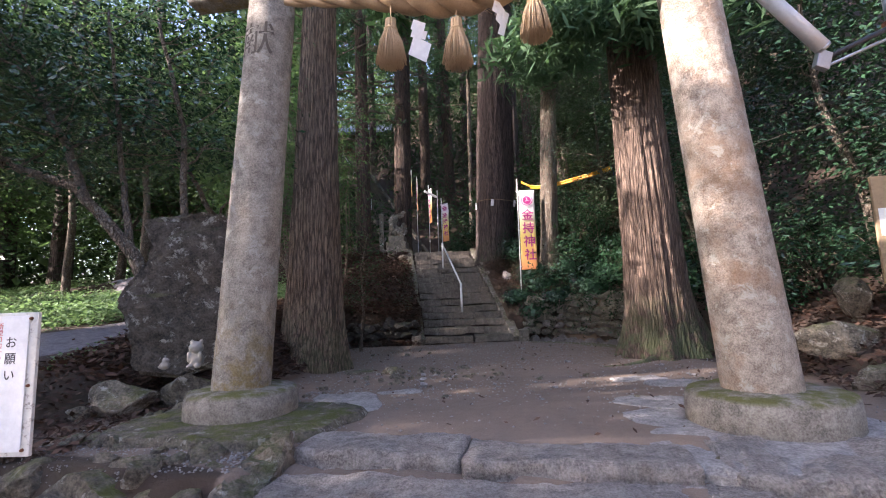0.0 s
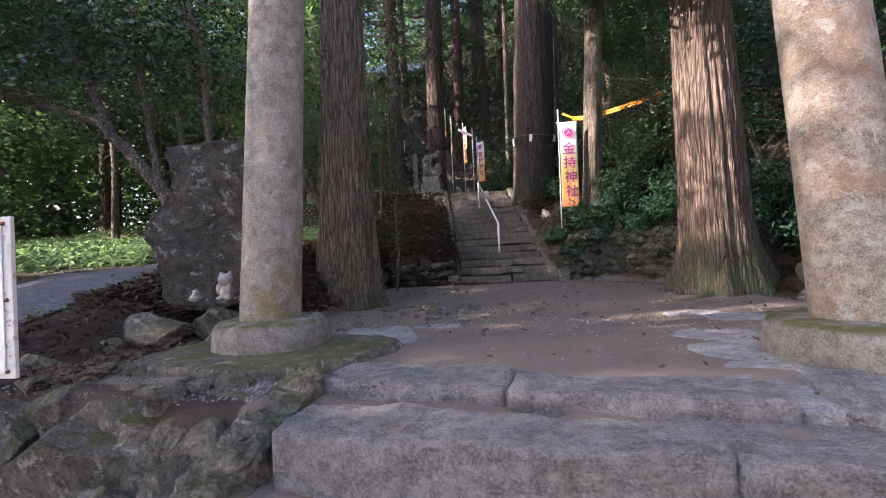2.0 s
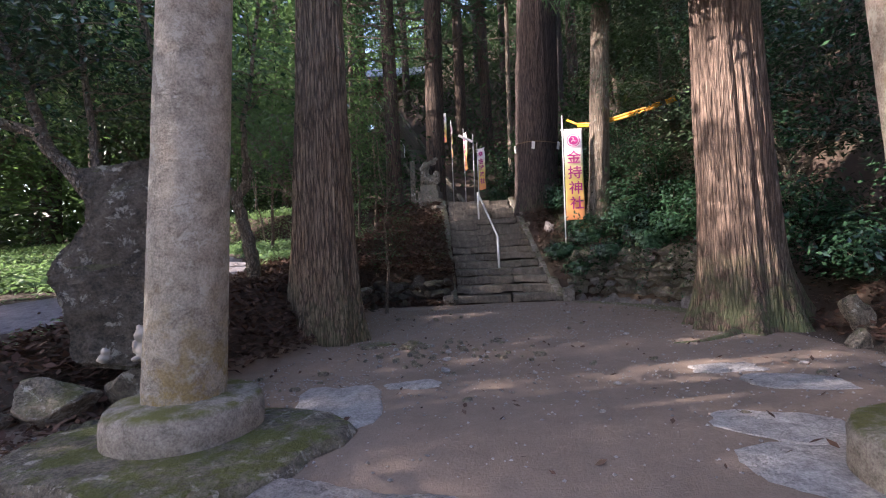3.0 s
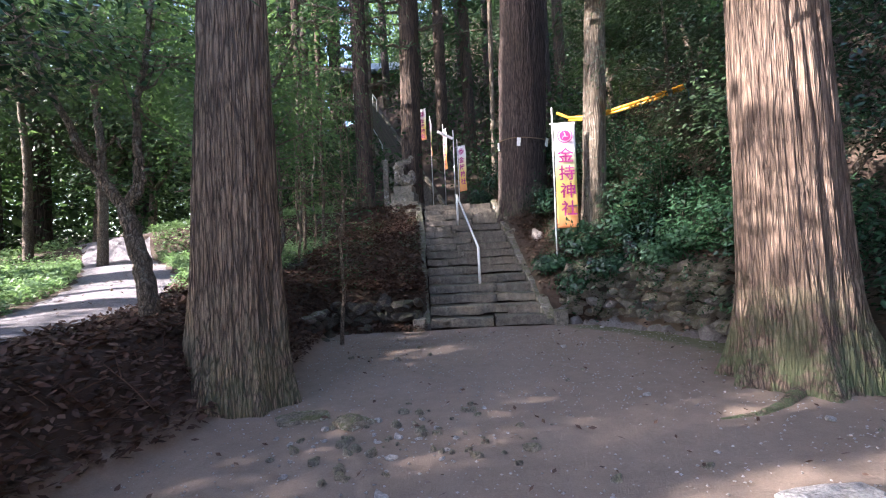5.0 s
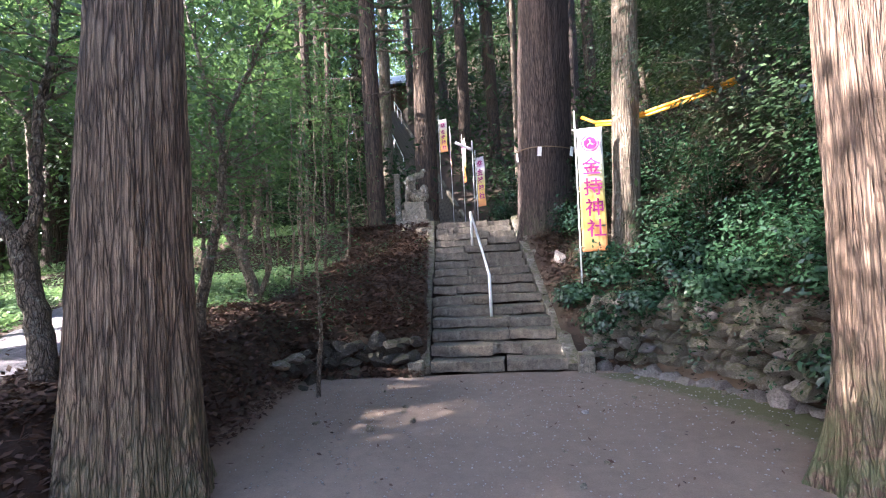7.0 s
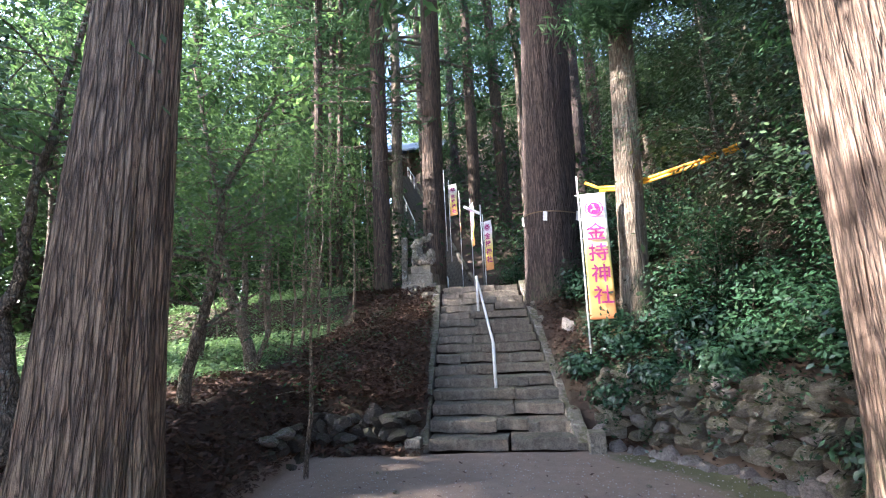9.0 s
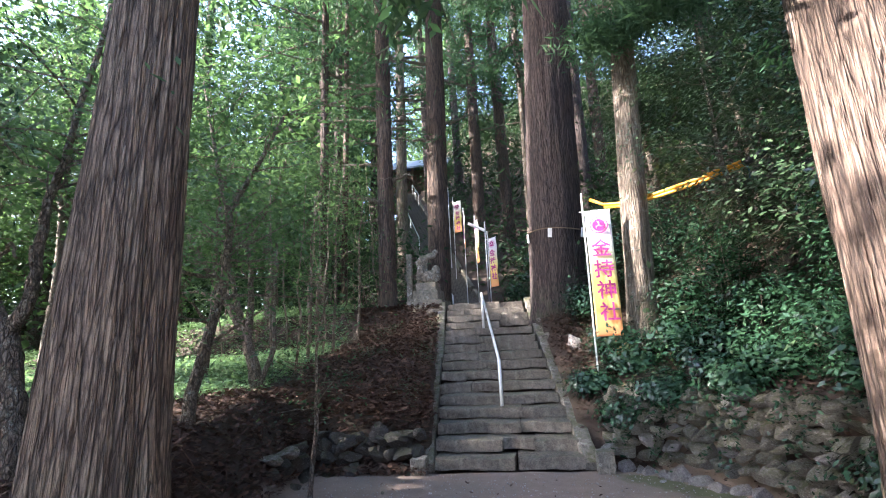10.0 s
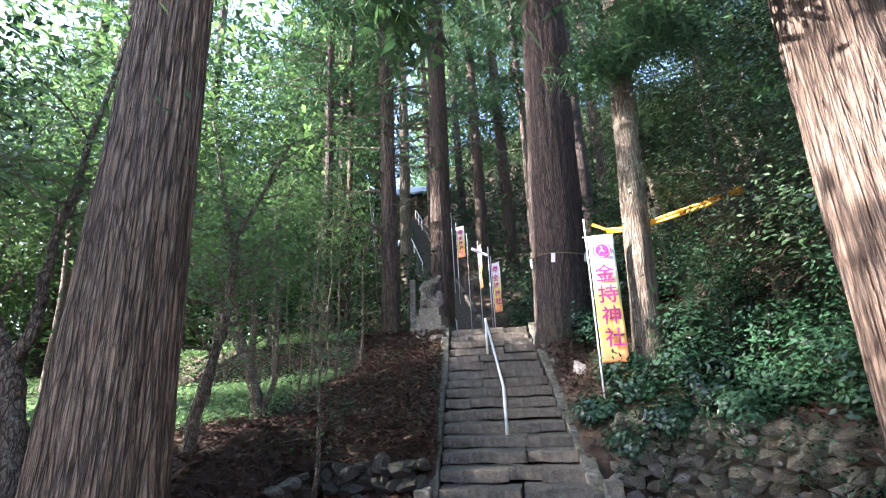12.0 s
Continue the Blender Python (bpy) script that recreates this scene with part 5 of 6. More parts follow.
def slab(x, y, z, w, d, h, rot, seed, mat, label, group="paving slabs"):
    ob = new("stone_slab", slab_me("stone_slab", w, d, h, seed, mat))
    ob.matrix_world = pose(x, y, z, 0, 0, rot)
    return tagged(ob, label, "stone slab", group)


slab(-1.62, 5.98, 0.0, 1.6, 1.05, 0.13, -10, 1, M_ROCK_MOSS, "mossy flat bedrock slab under the gate's plinth")
slab(1.52, 5.42, 0.0, 1.55, 1.35, 0.075, -10, 2, M_SLAB, "pale flat slab under the gate's plinth")
slab(1.9, 6.95, gzf(1.9, 6.95) - 0.02, 0.62, 0.36, 0.035, -18, 3, M_SLAB, "pale flat stone slab set in the earth")
slab(1.72, 7.45, gzf(1.72, 7.45) - 0.02, 0.55, 0.26, 0.03, 5, 4, M_SLAB, "pale flat stone slab set in the earth")
slab(1.32, 6.15, gzf(1.32, 6.15) - 0.02, 0.65, 0.42, 0.03, -12, 5, M_SLAB, "pale flat stone slab set in the earth")
slab(-1.0, 6.62, gzf(-1, 6.62) - 0.02, 0.55, 0.85, 0.035, 12, 6, M_SLAB, "smooth grey slab set in the earth")
slab(-0.62, 7.1, gzf(-0.62, 7.1) - 0.02, 0.42, 0.22, 0.03, 10, 7, M_SLAB, "smooth grey slab set in the earth")
slab(-1.24, 8.82, gzf(-1.24, 8.82) - 0.02, 0.42, 0.24, 0.05, 14, 8, M_ROCK, "flat grey stone lying on the earth")
for i, (x, y, z, sx, sy, sz, rot, moss) in enumerate((
        (-0.84, 8.62, 0.0, 0.42, 0.26, 0.13, 30, 0), (-1.72, 5.22, 0.0, 0.34, 0.22, 0.17, 20, 0), (-1.46, 5.3, 0.02, 0.3, 0.2, 0.17, 50, 1), (-1.36, 5.14, -0.0, 0.2, 0.16, 0.13, 10, 1),
        (-2.3, 5.9, 0.02, 0.24, 0.2, 0.14, 0, 1), (-1.95, 5.72, 0.02, 0.24, 0.18, 0.14, 40, 0), (-1.3, 5.62, 0.03, 0.22, 0.18, 0.12, 70, 0), (-2.1, 5.62, 0.0, 0.2, 0.14, 0.1, 70, 0),
        (-2.05, 4.98, -0.3, 0.85, 0.42, 0.46, 6, 1), (-1.72, 5.0, -0.34, 0.42, 0.28, 0.46, 15, 0), (-1.95, 5.12, -0.08, 0.5, 0.3, 0.24, 5, 1), (-1.56, 5.06, -0.1, 0.36, 0.24, 0.22, 40, 0), (-2.35, 5.28, -0.08, 0.4, 0.3, 0.22, 60, 1), (-2.95, 5.7, 0.0, 0.5, 0.34, 0.24, 10, 0), (-1.4, 4.84, -0.4, 0.34, 0.26, 0.46, 70, 0), (-2.6, 5.2, -0.3, 0.6, 0.4, 0.42, 0, 1), (-1.25, 4.7, -0.46, 0.26, 0.24, 0.42, 0, 0), (-1.42, 4.96, -0.16, 0.34, 0.26, 0.28, 25, 0), (-1.3, 4.9, -0.2, 0.22, 0.2, 0.26, 60, 1), (-1.66, 4.7, -0.46, 0.42, 0.34, 0.48, 0, 0), (-1.38, 4.56, -0.5, 0.36, 0.28, 0.42, 20, 1), (-2.5, 4.95, -0.5, 0.5, 0.4, 0.46, 40, 0), (-1.2, 4.45, -0.56, 0.3, 0.26, 0.34, 60, 1), (-2.2, 4.6, -0.56, 0.4, 0.3, 0.34, 15, 1), (-1.55, 4.34, -0.58, 0.34, 0.26, 0.3, 80, 0),
        (-3.0, 5.15, -0.45, 0.6, 0.5, 0.5, 0, 1), (-2.02, 4.42, -0.58, 0.3, 0.24, 0.26, 0, 0), (-2.45, 4.62, -0.58, 0.34, 0.3, 0.3, 20, 1),
        (1.22, 4.9, -0.22, 0.42, 0.3, 0.3, 0, 0), (1.02, 4.98, -0.1, 0.14, 0.12, 0.2, 0, 0), (1.75, 4.7, -0.45, 0.95, 0.6, 0.5, -10, 0), (1.3, 4.55, -0.5, 0.5, 0.4, 0.46, 0, 1), (2.4, 4.75, -0.4, 0.7, 0.5, 0.5, 20, 0),
        (3.5, 7.0, 0.3, 0.95, 0.5, 0.34, -8, 0), (4.2, 7.6, 0.62, 0.55, 0.42, 0.42, 10, 0), (3.02, 6.2, 0.08, 0.5, 0.4, 0.26, 0, 0), (3.45, 7.7, 0.15, 0.3, 0.26, 0.26, 0, 0), (3.2, 8.1, 0.02, 0.26, 0.22, 0.24, 30, 0), (3.55, 8.6, 0.1, 0.36, 0.3, 0.34, 30, 0), (2.9, 7.4, 0.03, 0.22, 0.2, 0.16, 30, 0),
        (-2.66, 6.42, 0.08, 0.62, 0.4, 0.3, -6, 0), (-2.25, 6.6, 0.1, 0.62, 0.42, 0.34, 10, 1), (-3.35, 6.2, 0.02, 0.7, 0.5, 0.3, 10, 1), (-2.15, 6.32, 0.05, 0.24, 0.2, 0.2, 0, 0))):
    rock("rock", x, y, z, sx, sy, sz, i + 1, M_ROCK_MOSS if moss else M_ROCK, rot, "rough mossy rock at the earth terrace" if moss else "rough angular grey rock with lichen")
# long stone that edges the steps
ob = new("edging_stone", box_me("edging_stone", 0.19, 0.95, 0.22, M_ROCK, 0.05, 0.08, 9, 33, 3, 2))
ob.matrix_world = pose(-1.2, 5.02, -0.19, 17, 6, -10)
tagged(ob, "long rough stone leaning along the steps", "edging stone")

ob = new("foundation_stone", box_me("foundation_stone", 1.35, 0.6, 0.55, M_STEP, 0.05, 0.06, 13, 44, 3, 2))
ob.matrix_world = pose(1.68, 4.86, -0.47, 0, 0, -11)
tagged(ob, "big rough foundation stone beside the steps", "foundation stone")

# old stump above the wall
stm = []
for k in range(9):
    a = k * 0.7
    stm.append(([(0.07 * math.cos(a), 0.07 * math.sin(a), -0.1), (0.08 * math.cos(a), 0.08 * math.sin(a), 0.12), (0.06 * math.cos(a), 0.06 * math.sin(a), 0.26 + 0.05 * math.sin(k * 2.3))], [0.06, 0.05, 0.035]))
ob = new("tree_stump", join_tubes("tree_stump", stm, M_CEDAR_PALE, 8))
ob.matrix_world = pose(2.85, 12.95, gzf(2.85, 12.95))
tagged(ob, "weathered broken tree stump above the stone wall", "tree stump")

# standing stone
outline = [(-0.42, 0.0), (-0.43, 0.45), (-0.50, 0.62), (-0.44, 0.85), (-0.36, 1.02), (-0.40, 1.30), (-0.22, 1.36), (-0.02, 1.42), (0.22, 1.40), (0.36, 1.25), (0.40, 0.6), (0.42, 0.0)]
bm = bmesh.new()
vs = [bm.verts.new((x, -0.16, z)) for x, z in outline]
fc = bm.faces.new(vs)
ex = bmesh.ops.extrude_face_region(bm, geom=[fc])
bmesh.ops.translate(bm, verts=[q for q in ex["geom"] if isinstance(q, bmesh.types.BMVert)], vec=(0.02, 0.3, 0))
bmesh.ops.recalc_face_normals(bm, faces=bm.faces[:])
bmesh.ops.bevel(bm, geom=bm.edges[:], offset=0.035, segments=2, affect='EDGES')
bmesh.ops.triangulate(bm, faces=bm.faces[:])
bmesh.ops.subdivide_edges(bm, edges=bm.edges[:], cuts=4, use_grid_fill=True)
for vv in bm.verts:
    vv.co += 0.085 * noise.noise_vector(vv.co * 2.4) + 0.035 * noise.noise_vector(vv.co * 7) + 0.012 * noise.noise_vector(vv.co * 19)
ob = new("standing_stone", from_bm("standing_stone", bm, M_STELE))
ob.matrix_world = pose(-2.38, 6.85, 0.33, -3, 0, 24)
tagged(ob, "dark rough standing stone with moss on top", "standing stone")

# little figures at the foot of the stone
def blob_figure(name, blobs, mat, m, label, cat, voxel=0.007):
    bm2 = bmesh.new()
    for (x, y, z, rx, ry, rz) in blobs:
        bmesh.ops.create_icosphere(bm2, subdivisions=3, radius=1.0, matrix=Matrix.LocRotScale((x, y, z), None, (rx, ry, rz)))
    for vv in bm2.verts:
        vv.co += 0.006 * noise.noise_vector(vv.co * 30)
    o2 = new(name, from_bm(name, bm2, mat, True))
    rm = o2.modifiers.new("melt", 'REMESH')
    rm.mode, rm.voxel_size, rm.use_smooth_shade = 'VOXEL', voxel, True
    o2.matrix_world = m
    return tagged(o2, label, cat)


M_CERAMIC = plain("pale_stoneware", (0.30, 0.275, 0.24), 0.7, wear=0.4, wear_col=(0.25, 0.22, 0.18))
blob_figure("stone_figurine", [(0, 0, 0.06, 0.055, 0.05, 0.065), (0, -0.01, 0.155, 0.055, 0.05, 0.05), (-0.035, -0.005, 0.20, 0.016, 0.014, 0.02), (0.035, -0.005, 0.20, 0.016, 0.014, 0.02), (-0.045, -0.03, 0.085, 0.016, 0.016, 0.04), (0.045, -0.03, 0.085, 0.016, 0.016, 0.04), (-0.03, -0.04, 0.015, 0.025, 0.03, 0.018), (0.03, -0.04, 0.015, 0.025, 0.03, 0.018)],
            M_CERAMIC, pose(-2.17, 6.52, 0.40), "small pale seated animal figurine on a rock", "figurine")
blob_figure("stone_figurine", [(0, 0, 0.03, 0.035, 0.03, 0.032), (0.012, -0.005, 0.068, 0.026, 0.024, 0.024), (-0.03, 0, 0.02, 0.02, 0.02, 0.015)], M_CERAMIC, pose(-2.38, 6.45, 0.40), "tiny pale figurine beside the rock", "figurine")

gr = random.Random(91)
for k in range(46):
    x, y = (gr.uniform(-2.75, -1.35), gr.uniform(5.0, 5.95)) if k < 30 else (gr.uniform(-2.9, -2.0), gr.uniform(5.9, 6.6))
    s = gr.uniform(0.06, 0.17)
    rock("rock", x, y, gzf(x, y) - s * 0.12, s * 1.4, s, s * 0.75, 200 + k, M_ROCK_MOSS if k % 3 == 0 else M_ROCK, gr.uniform(0, 180), "small broken stone on the earth terrace", sub=3)

# pebbles on the earth
pr = random.Random(21)
peb = [rock_me("pebble", 0.09 * s, 0.07 * s, 0.045 * s, M_ROCK if q % 2 else M_SLAB, 60 + q, 2) for q, s in enumerate((0.5, 0.75, 1.0, 1.3, 0.6, 0.9))]
for k in range(170):
    if k < 95:
        x, y = pr.gauss(-0.35, 0.5), pr.gauss(8.35, 0.38)
    elif k < 120:
        x, y = pr.uniform(-2.3, -1.1), pr.uniform(5.5, 8.0)
    else:
        x, y = pr.uniform(-1.6, 2.9), pr.uniform(5.9, 12.6)
    if x < float(bank_x(y)) or x > float(wall_x(y)) - 0.1:
        continue
    ob = new("pebble", peb[pr.randrange(6)])
    s = pr.uniform(0.5, 1.3)
    ob.matrix_world = pose(x, y, gzf(x, y) - 0.002, 0, 0, pr.uniform(0, 360)) @ Matrix.Diagonal((s, s, s, 1))
    tagged(ob, "small angular pebble on the packed earth", "pebble", "pebbles")

# gravel trodden into the earth
def gravel(n, x0, x1, y0, y1, rs, size, keep=None):
    P = scatter(n, x0, x1, y0, y1, -0.018, -0.006, rs, keep)
    r = np.random.default_rng(rs)
    s = (size * r.uniform(0.4, 1.4, len(P)))[:, None, None]
    octa = np.array([(1, 0, 0), (-1, 0, 0), (0, 1, 0), (0, -1, 0), (0, 0, 0.7), (0, 0, -0.7)], float)
    V = P[:, None, :] + octa[None] * s * r.uniform(0.6, 1.3, (len(P), 6, 1))
    F = np.array([(0, 2, 4), (2, 1, 4), (1, 3, 4), (3, 0, 4), (2, 0, 5), (1, 2, 5), (3, 1, 5), (0, 3, 5)])
    F = (np.arange(len(P))[:, None, None] * 6 + F[None]).reshape(-1, 3)
    return mesh_fast("gravel", V.reshape(-1, 3), F, M_SLAB)


stuff("gravel", gravel(3000, -3.0, -0.9, 5.3, 7.4, 71, 0.009, lambda x, y: x > bank_x(y)), "fine pale gravel trodden into the earth", "gravel")
stuff("gravel", gravel(1500, -2.5, -1.25, 5.05, 5.85, 73, 0.008, lambda x, y: x > -9), "pale gravel on the terrace beside the steps", "gravel")
stuff("gravel", gravel(5200, -2.0, 3.3, 5.6, 12.8, 72, 0.009, lambda x, y: (x > bank_x(y)) & (x < wall_x(y))), "fine grit scattered over packed earth", "gravel")

# ---- retaining walls of rubble ----
def rubble_wall(name, line, height, rows, label, seed, inset, w_mean=0.27, mats=None):
    mats = mats or (M_WALLSTONE, M_ROCK, M_WALLBASE)
    wall = tagged(empty(name, pose(line[0][0], line[0][1], 0)), label, "retaining wall", kind="structure")
    r = random.Random(seed)
    kinds = [rock_me("stone", 1, 1, 1, mats[0] if q < 6 else (mats[1] if q == 6 else mats[2]), seed + q, 3, 0.07, 1.0) for q in range(10)]
    L = [0]
    for a, c2 in zip(line, line[1:]):
        L.append(L[-1] + math.dist(a, c2))
    for row in range(rows):
        s = r.uniform(-0.1, 0.1)
        rh = height / rows * (1.35 if row == 0 else 0.93)
        zb = height * (row / rows) + (0.03 if row else -0.06)
        while s < L[-1]:
            w = w_mean * r.uniform(0.55, 1.5) * (1.25 if row == 0 else 1.0)
            c = min(max(s + w / 2, 0), L[-1] - 0.001)
            i = max(j for j in range(len(line) - 1) if L[j] <= c)
            f = (c - L[i]) / (L[i + 1] - L[i])
            p, q = Vector(line[i]), Vector(line[i + 1])
            dr = (q - p).normalized()
            nrm = Vector((-dr.y, dr.x)) if inset > 0 else Vector((dr.y, -dr.x))
            base = p.lerp(q, f) + nrm * (abs(inset) * (row + 0.4) / rows + r.uniform(-0.03, 0.03))
            hh = rh * r.uniform(0.75, 1.5)
            st = part("stone", kinds[r.randrange(7, 10) if row == 0 else r.randrange(8)], wall)
            st.matrix_basis = Matrix.Translation((base.x - line[0][0], base.y - line[0][1], zb + r.uniform(-0.02, 0.02))) @ Euler((radians(r.uniform(-14, 14)), radians(r.uniform(-30, 30)), math.atan2(dr.y, dr.x) + r.choice((0, math.pi)) + radians(r.uniform(-10, 10)))).to_matrix().to_4x4() @ Matrix.Diagonal((w * 1.12, 0.34, hh, 1))
            s += w * 0.97
    return wall


rubble_wall("retaining_wall", [(3.58, 10.1), (3.34, 10.9), (2.93, 11.95), (2.25, 12.72), (1.72, 13.12)], 1.0, 7, "mossy dry-stone rubble retaining wall", 300, -0.26, 0.15)
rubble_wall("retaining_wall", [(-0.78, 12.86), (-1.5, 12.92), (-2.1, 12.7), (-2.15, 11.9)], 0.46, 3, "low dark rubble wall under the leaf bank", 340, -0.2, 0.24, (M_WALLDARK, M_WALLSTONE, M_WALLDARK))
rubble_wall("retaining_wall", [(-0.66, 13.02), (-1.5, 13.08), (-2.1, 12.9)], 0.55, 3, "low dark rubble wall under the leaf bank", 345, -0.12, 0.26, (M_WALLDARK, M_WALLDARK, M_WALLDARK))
rubble_wall("retaining_wall", [(1.25, 17.9), (1.45, 16.9), (1.62, 15.9), (1.7, 15.2)], 0.0 + 0.3, 1, "rough kerb of boulders beside the stairs", 360, -0.1, 0.4).location.z = 1.5
for i, (x, y, z, s) in enumerate(((1.28, 15.95, 1.62, 0.42), (1.55, 15.7, 1.5, 0.4), (1.2, 16.6, 2.0, 0.36), (-1.25, 17.6, 2.25, 0.6), (-1.75, 17.9, 2.3, 0.7), (-2.3, 18.0, 2.2, 0.6), (3.0, 12.6, 0.95, 0.3), (2.55, 12.95, 1.0, 0.32))):
    rock("rock", x, y, z, s, s * 0.8, s * 0.6, 80 + i, M_WALLSTONE, i * 40, "mossy boulder set beside the stairs", group="boulders by the stairs")

# ---- hand rails ----
def rail(posts, label):
    rl = tagged(empty("handrail", pose(*posts[0][0])), label, "handrail", "handrails")
    o = Vector(posts[0][0])
    for bpt, tpt in posts:
        part("post", tube_me("post", [Vector(bpt) - o - Vector((0, 0, 0.05)), Vector(tpt) - o], [0.026, 0.026], M_RAIL, 12), rl)
    tops = [Vector(t2) - o + Vector((0, 0, -0.01)) for _, t2 in posts]
    part("rail", tube_me("rail", tops, [0.022] * len(tops), M_RAIL, 10), rl, "white-painted sloping rail")


rail([((0.37, 14.05, 0.56), (0.37, 14.05, 1.36)), ((-0.01, 16.6, 1.9), (-0.01, 16.6, 2.72))], "white-painted steel handrail in the middle of the stairs")
rail([((-1.5, 23.2, 2.7), (-1.5, 23.2, 3.45)), ((-2.1, 24.3, 3.45), (-2.1, 24.3, 4.35))], "white-painted steel handrail on the upper stairs")
rail([tuple(((-1.45 - 0.356 * (yy - 24) - 0.62, yy, 3.25 + 0.63 * (yy - 24) + dz)) for dz in (-0.05, 0.8)) for yy in (29, 32, 34.5, 37, 39.5)], "white-painted steel handrail on the upper stairs")
rail([tuple(((-1.45 - 0.356 * (yy - 24) + 0.75, yy, 3.25 + 0.63 * (yy - 24) + dz)) for dz in (-0.05, 0.8)) for yy in (37.5, 39, 40.5)], "white-painted steel handrail near the shrine")

# ---- banners ----
def text_part(body, size, mat, parent, m, name="lettering", extrude=0.0012, align='CENTER'):
    cu = bpy.data.curves.new(name, 'FONT')
    cu.body, cu.size, cu.align_x, cu.extrude = body, size, align, extrude
    cu.space_line = 1.0
    cu.offset = 0.004 if size > 0.1 else 0.0
    cu.materials.append(mat)
    ob = new(name, cu)
    ob.parent = parent
    ob.matrix_basis = parent.matrix_basis.inverted() @ m if parent.parent else m
    return ob


def disc_v(cx_, cz_, r, n, y, V, F):
    o = len(V)
    V += [(cx_ + r * math.cos(2 * math.pi * k / n), y, cz_ + r * math.sin(2 * math.pi * k / n)) for k in range(n)]
    F.append(tuple(range(o, o + n)))


def banner(m, w, h, foot, over, text, size, label):
    bn = tagged(empty("banner", m), label, "banner", "banners along the stairs")
    part("pole", tube_me("pole", [(0, 0, -0.1), (0, 0, foot + h + over)], [0.014, 0.011], M_POLE_W, 10), bn, "white plastic pole")
    part("crossbar", tube_me("crossbar", [(-0.05, 0, foot + h + 0.01), (w + 0.04, 0, foot + h + 0.025)], [0.007, 0.007], M_POLE_W, 8), bn)
    V, F = [], []
    nx_, nz_ = 10, 44
    for j in range(nz_ + 1):
        for i in range(nx_ + 1):
            u, q = i / nx_, j / nz_
            V.append((0.03 + u * w, 0.018 * math.sin(q * 7 + u * 3) * u + 0.01 * math.sin(q * 17) * u, foot + q * h + 0.012 * u))
    for j in range(nz_):
        for i in range(nx_):
            a = j * (nx_ + 1) + i
            F.append((a, a + 1, a + nx_ + 2, a + nx_ + 1))
    cl = part("cloth", mesh_of("cloth", V, F, M_BANNER, True), bn, "cloth shading from white through yellow to orange")
    so = cl.modifiers.new("thick", 'SOLIDIFY')
    so.thickness = 0.002
    for k in range(7):
        zz = foot + h * (0.04 + 0.15 * k)
        part("tie", tube_me("tie", [(-0.012, -0.012, zz), (0.035, -0.004, zz + 0.01)], [0.006, 0.006], M_POLE_W, 6), bn)
    c0 = (0.03 + w / 2, foot + h - w * 0.62)
    R = w * 0.36
    V, F = [], []
    n = 40
    for k in range(n):
        a = 2 * math.pi * k / n
        for rr in (R, R * 0.88):
            V.append((c0[0] + rr * math.cos(a), -0.034, c0[1] + rr * math.sin(a)))
    for k in range(n):
        F.append((2 * k, 2 * ((k + 1) % n), 2 * ((k + 1) % n) + 1, 2 * k + 1))
    for s3 in range(3):
        a0 = s3 * 2.094 + 0.5
        for j in range(9):
            a = a0 + j * 0.2
            disc_v(c0[0] + R * (0.42 + 0.03 * j) * math.cos(a), c0[1] + R * (0.42 + 0.03 * j) * math.sin(a), R * (0.30 - 0.027 * j), 14, -0.034 - 0.0004 * j - 0.0001 * s3, V, F)
    part("emblem", mesh_of("emblem", V, F, M_PURPLE), cl, "purple round swirl emblem")
    for k, ch in enumerate(text):
        text_part(ch, size, M_PURPLE, cl, pose(0.03 + w / 2 + 0.012 * k, -0.036, foot + h - w * 1.22 - size * 0.85 - k * size * 1.12, 90, 0, 0), "lettering")
    return bn


banner(pose(1.83, 13.97, 0.78, -2.5, 1.0, -6), 0.39, 2.0, 0.86, 0.33, "金持神社", 0.30, "white and orange banner with purple lettering on a white pole")
for (x, y, z, w, h, foot, rz) in ((0.06, 19.6, 2.7, 0.27, 1.4, 0.5, -35), (-0.42, 21.5, 3.8, 0.32, 1.4, 0.45, -70), (-0.98, 23.5, 4.7, 0.32, 1.4, 0.5, -80), (-1.66, 26.0, 6.0, 0.36, 1.4, 0.5, -20)):
    b2 = banner(pose(x, y, gzf(x, y), 0, 0, rz), w, h, foot + max(0, z - gzf(x, y)), 0.25, "金持神社", 0.2, "faded banner on a white pole beside the upper stairs")
pl = tagged(new("white_pole", tube_me("white_pole", [(-1.97, 27, 5.0), (-1.99, 27, 9.0)], [0.02, 0.016], M_POLE_W, 8)), "bare white banner pole beside the stairs", "pole")

# lamp on a pole beside the upper stairs
lp = tagged(empty("stair_lamp", pose(-0.08, 21.0, 2.58)), "fluorescent lamp on a thin pole beside the stairs", "lamp")
part("pole", tube_me("pole", [(0, 0, 0), (0.02, 0, 2.95)], [0.022, 0.018], M_STEEL, 8), lp)
part("lamp_housing", box_me("lamp_housing", 0.58, 0.1, 0.08, M_LAMP, 0.015), lp, m=pose(-0.28, 0, 2.76, 0, 28, 0))

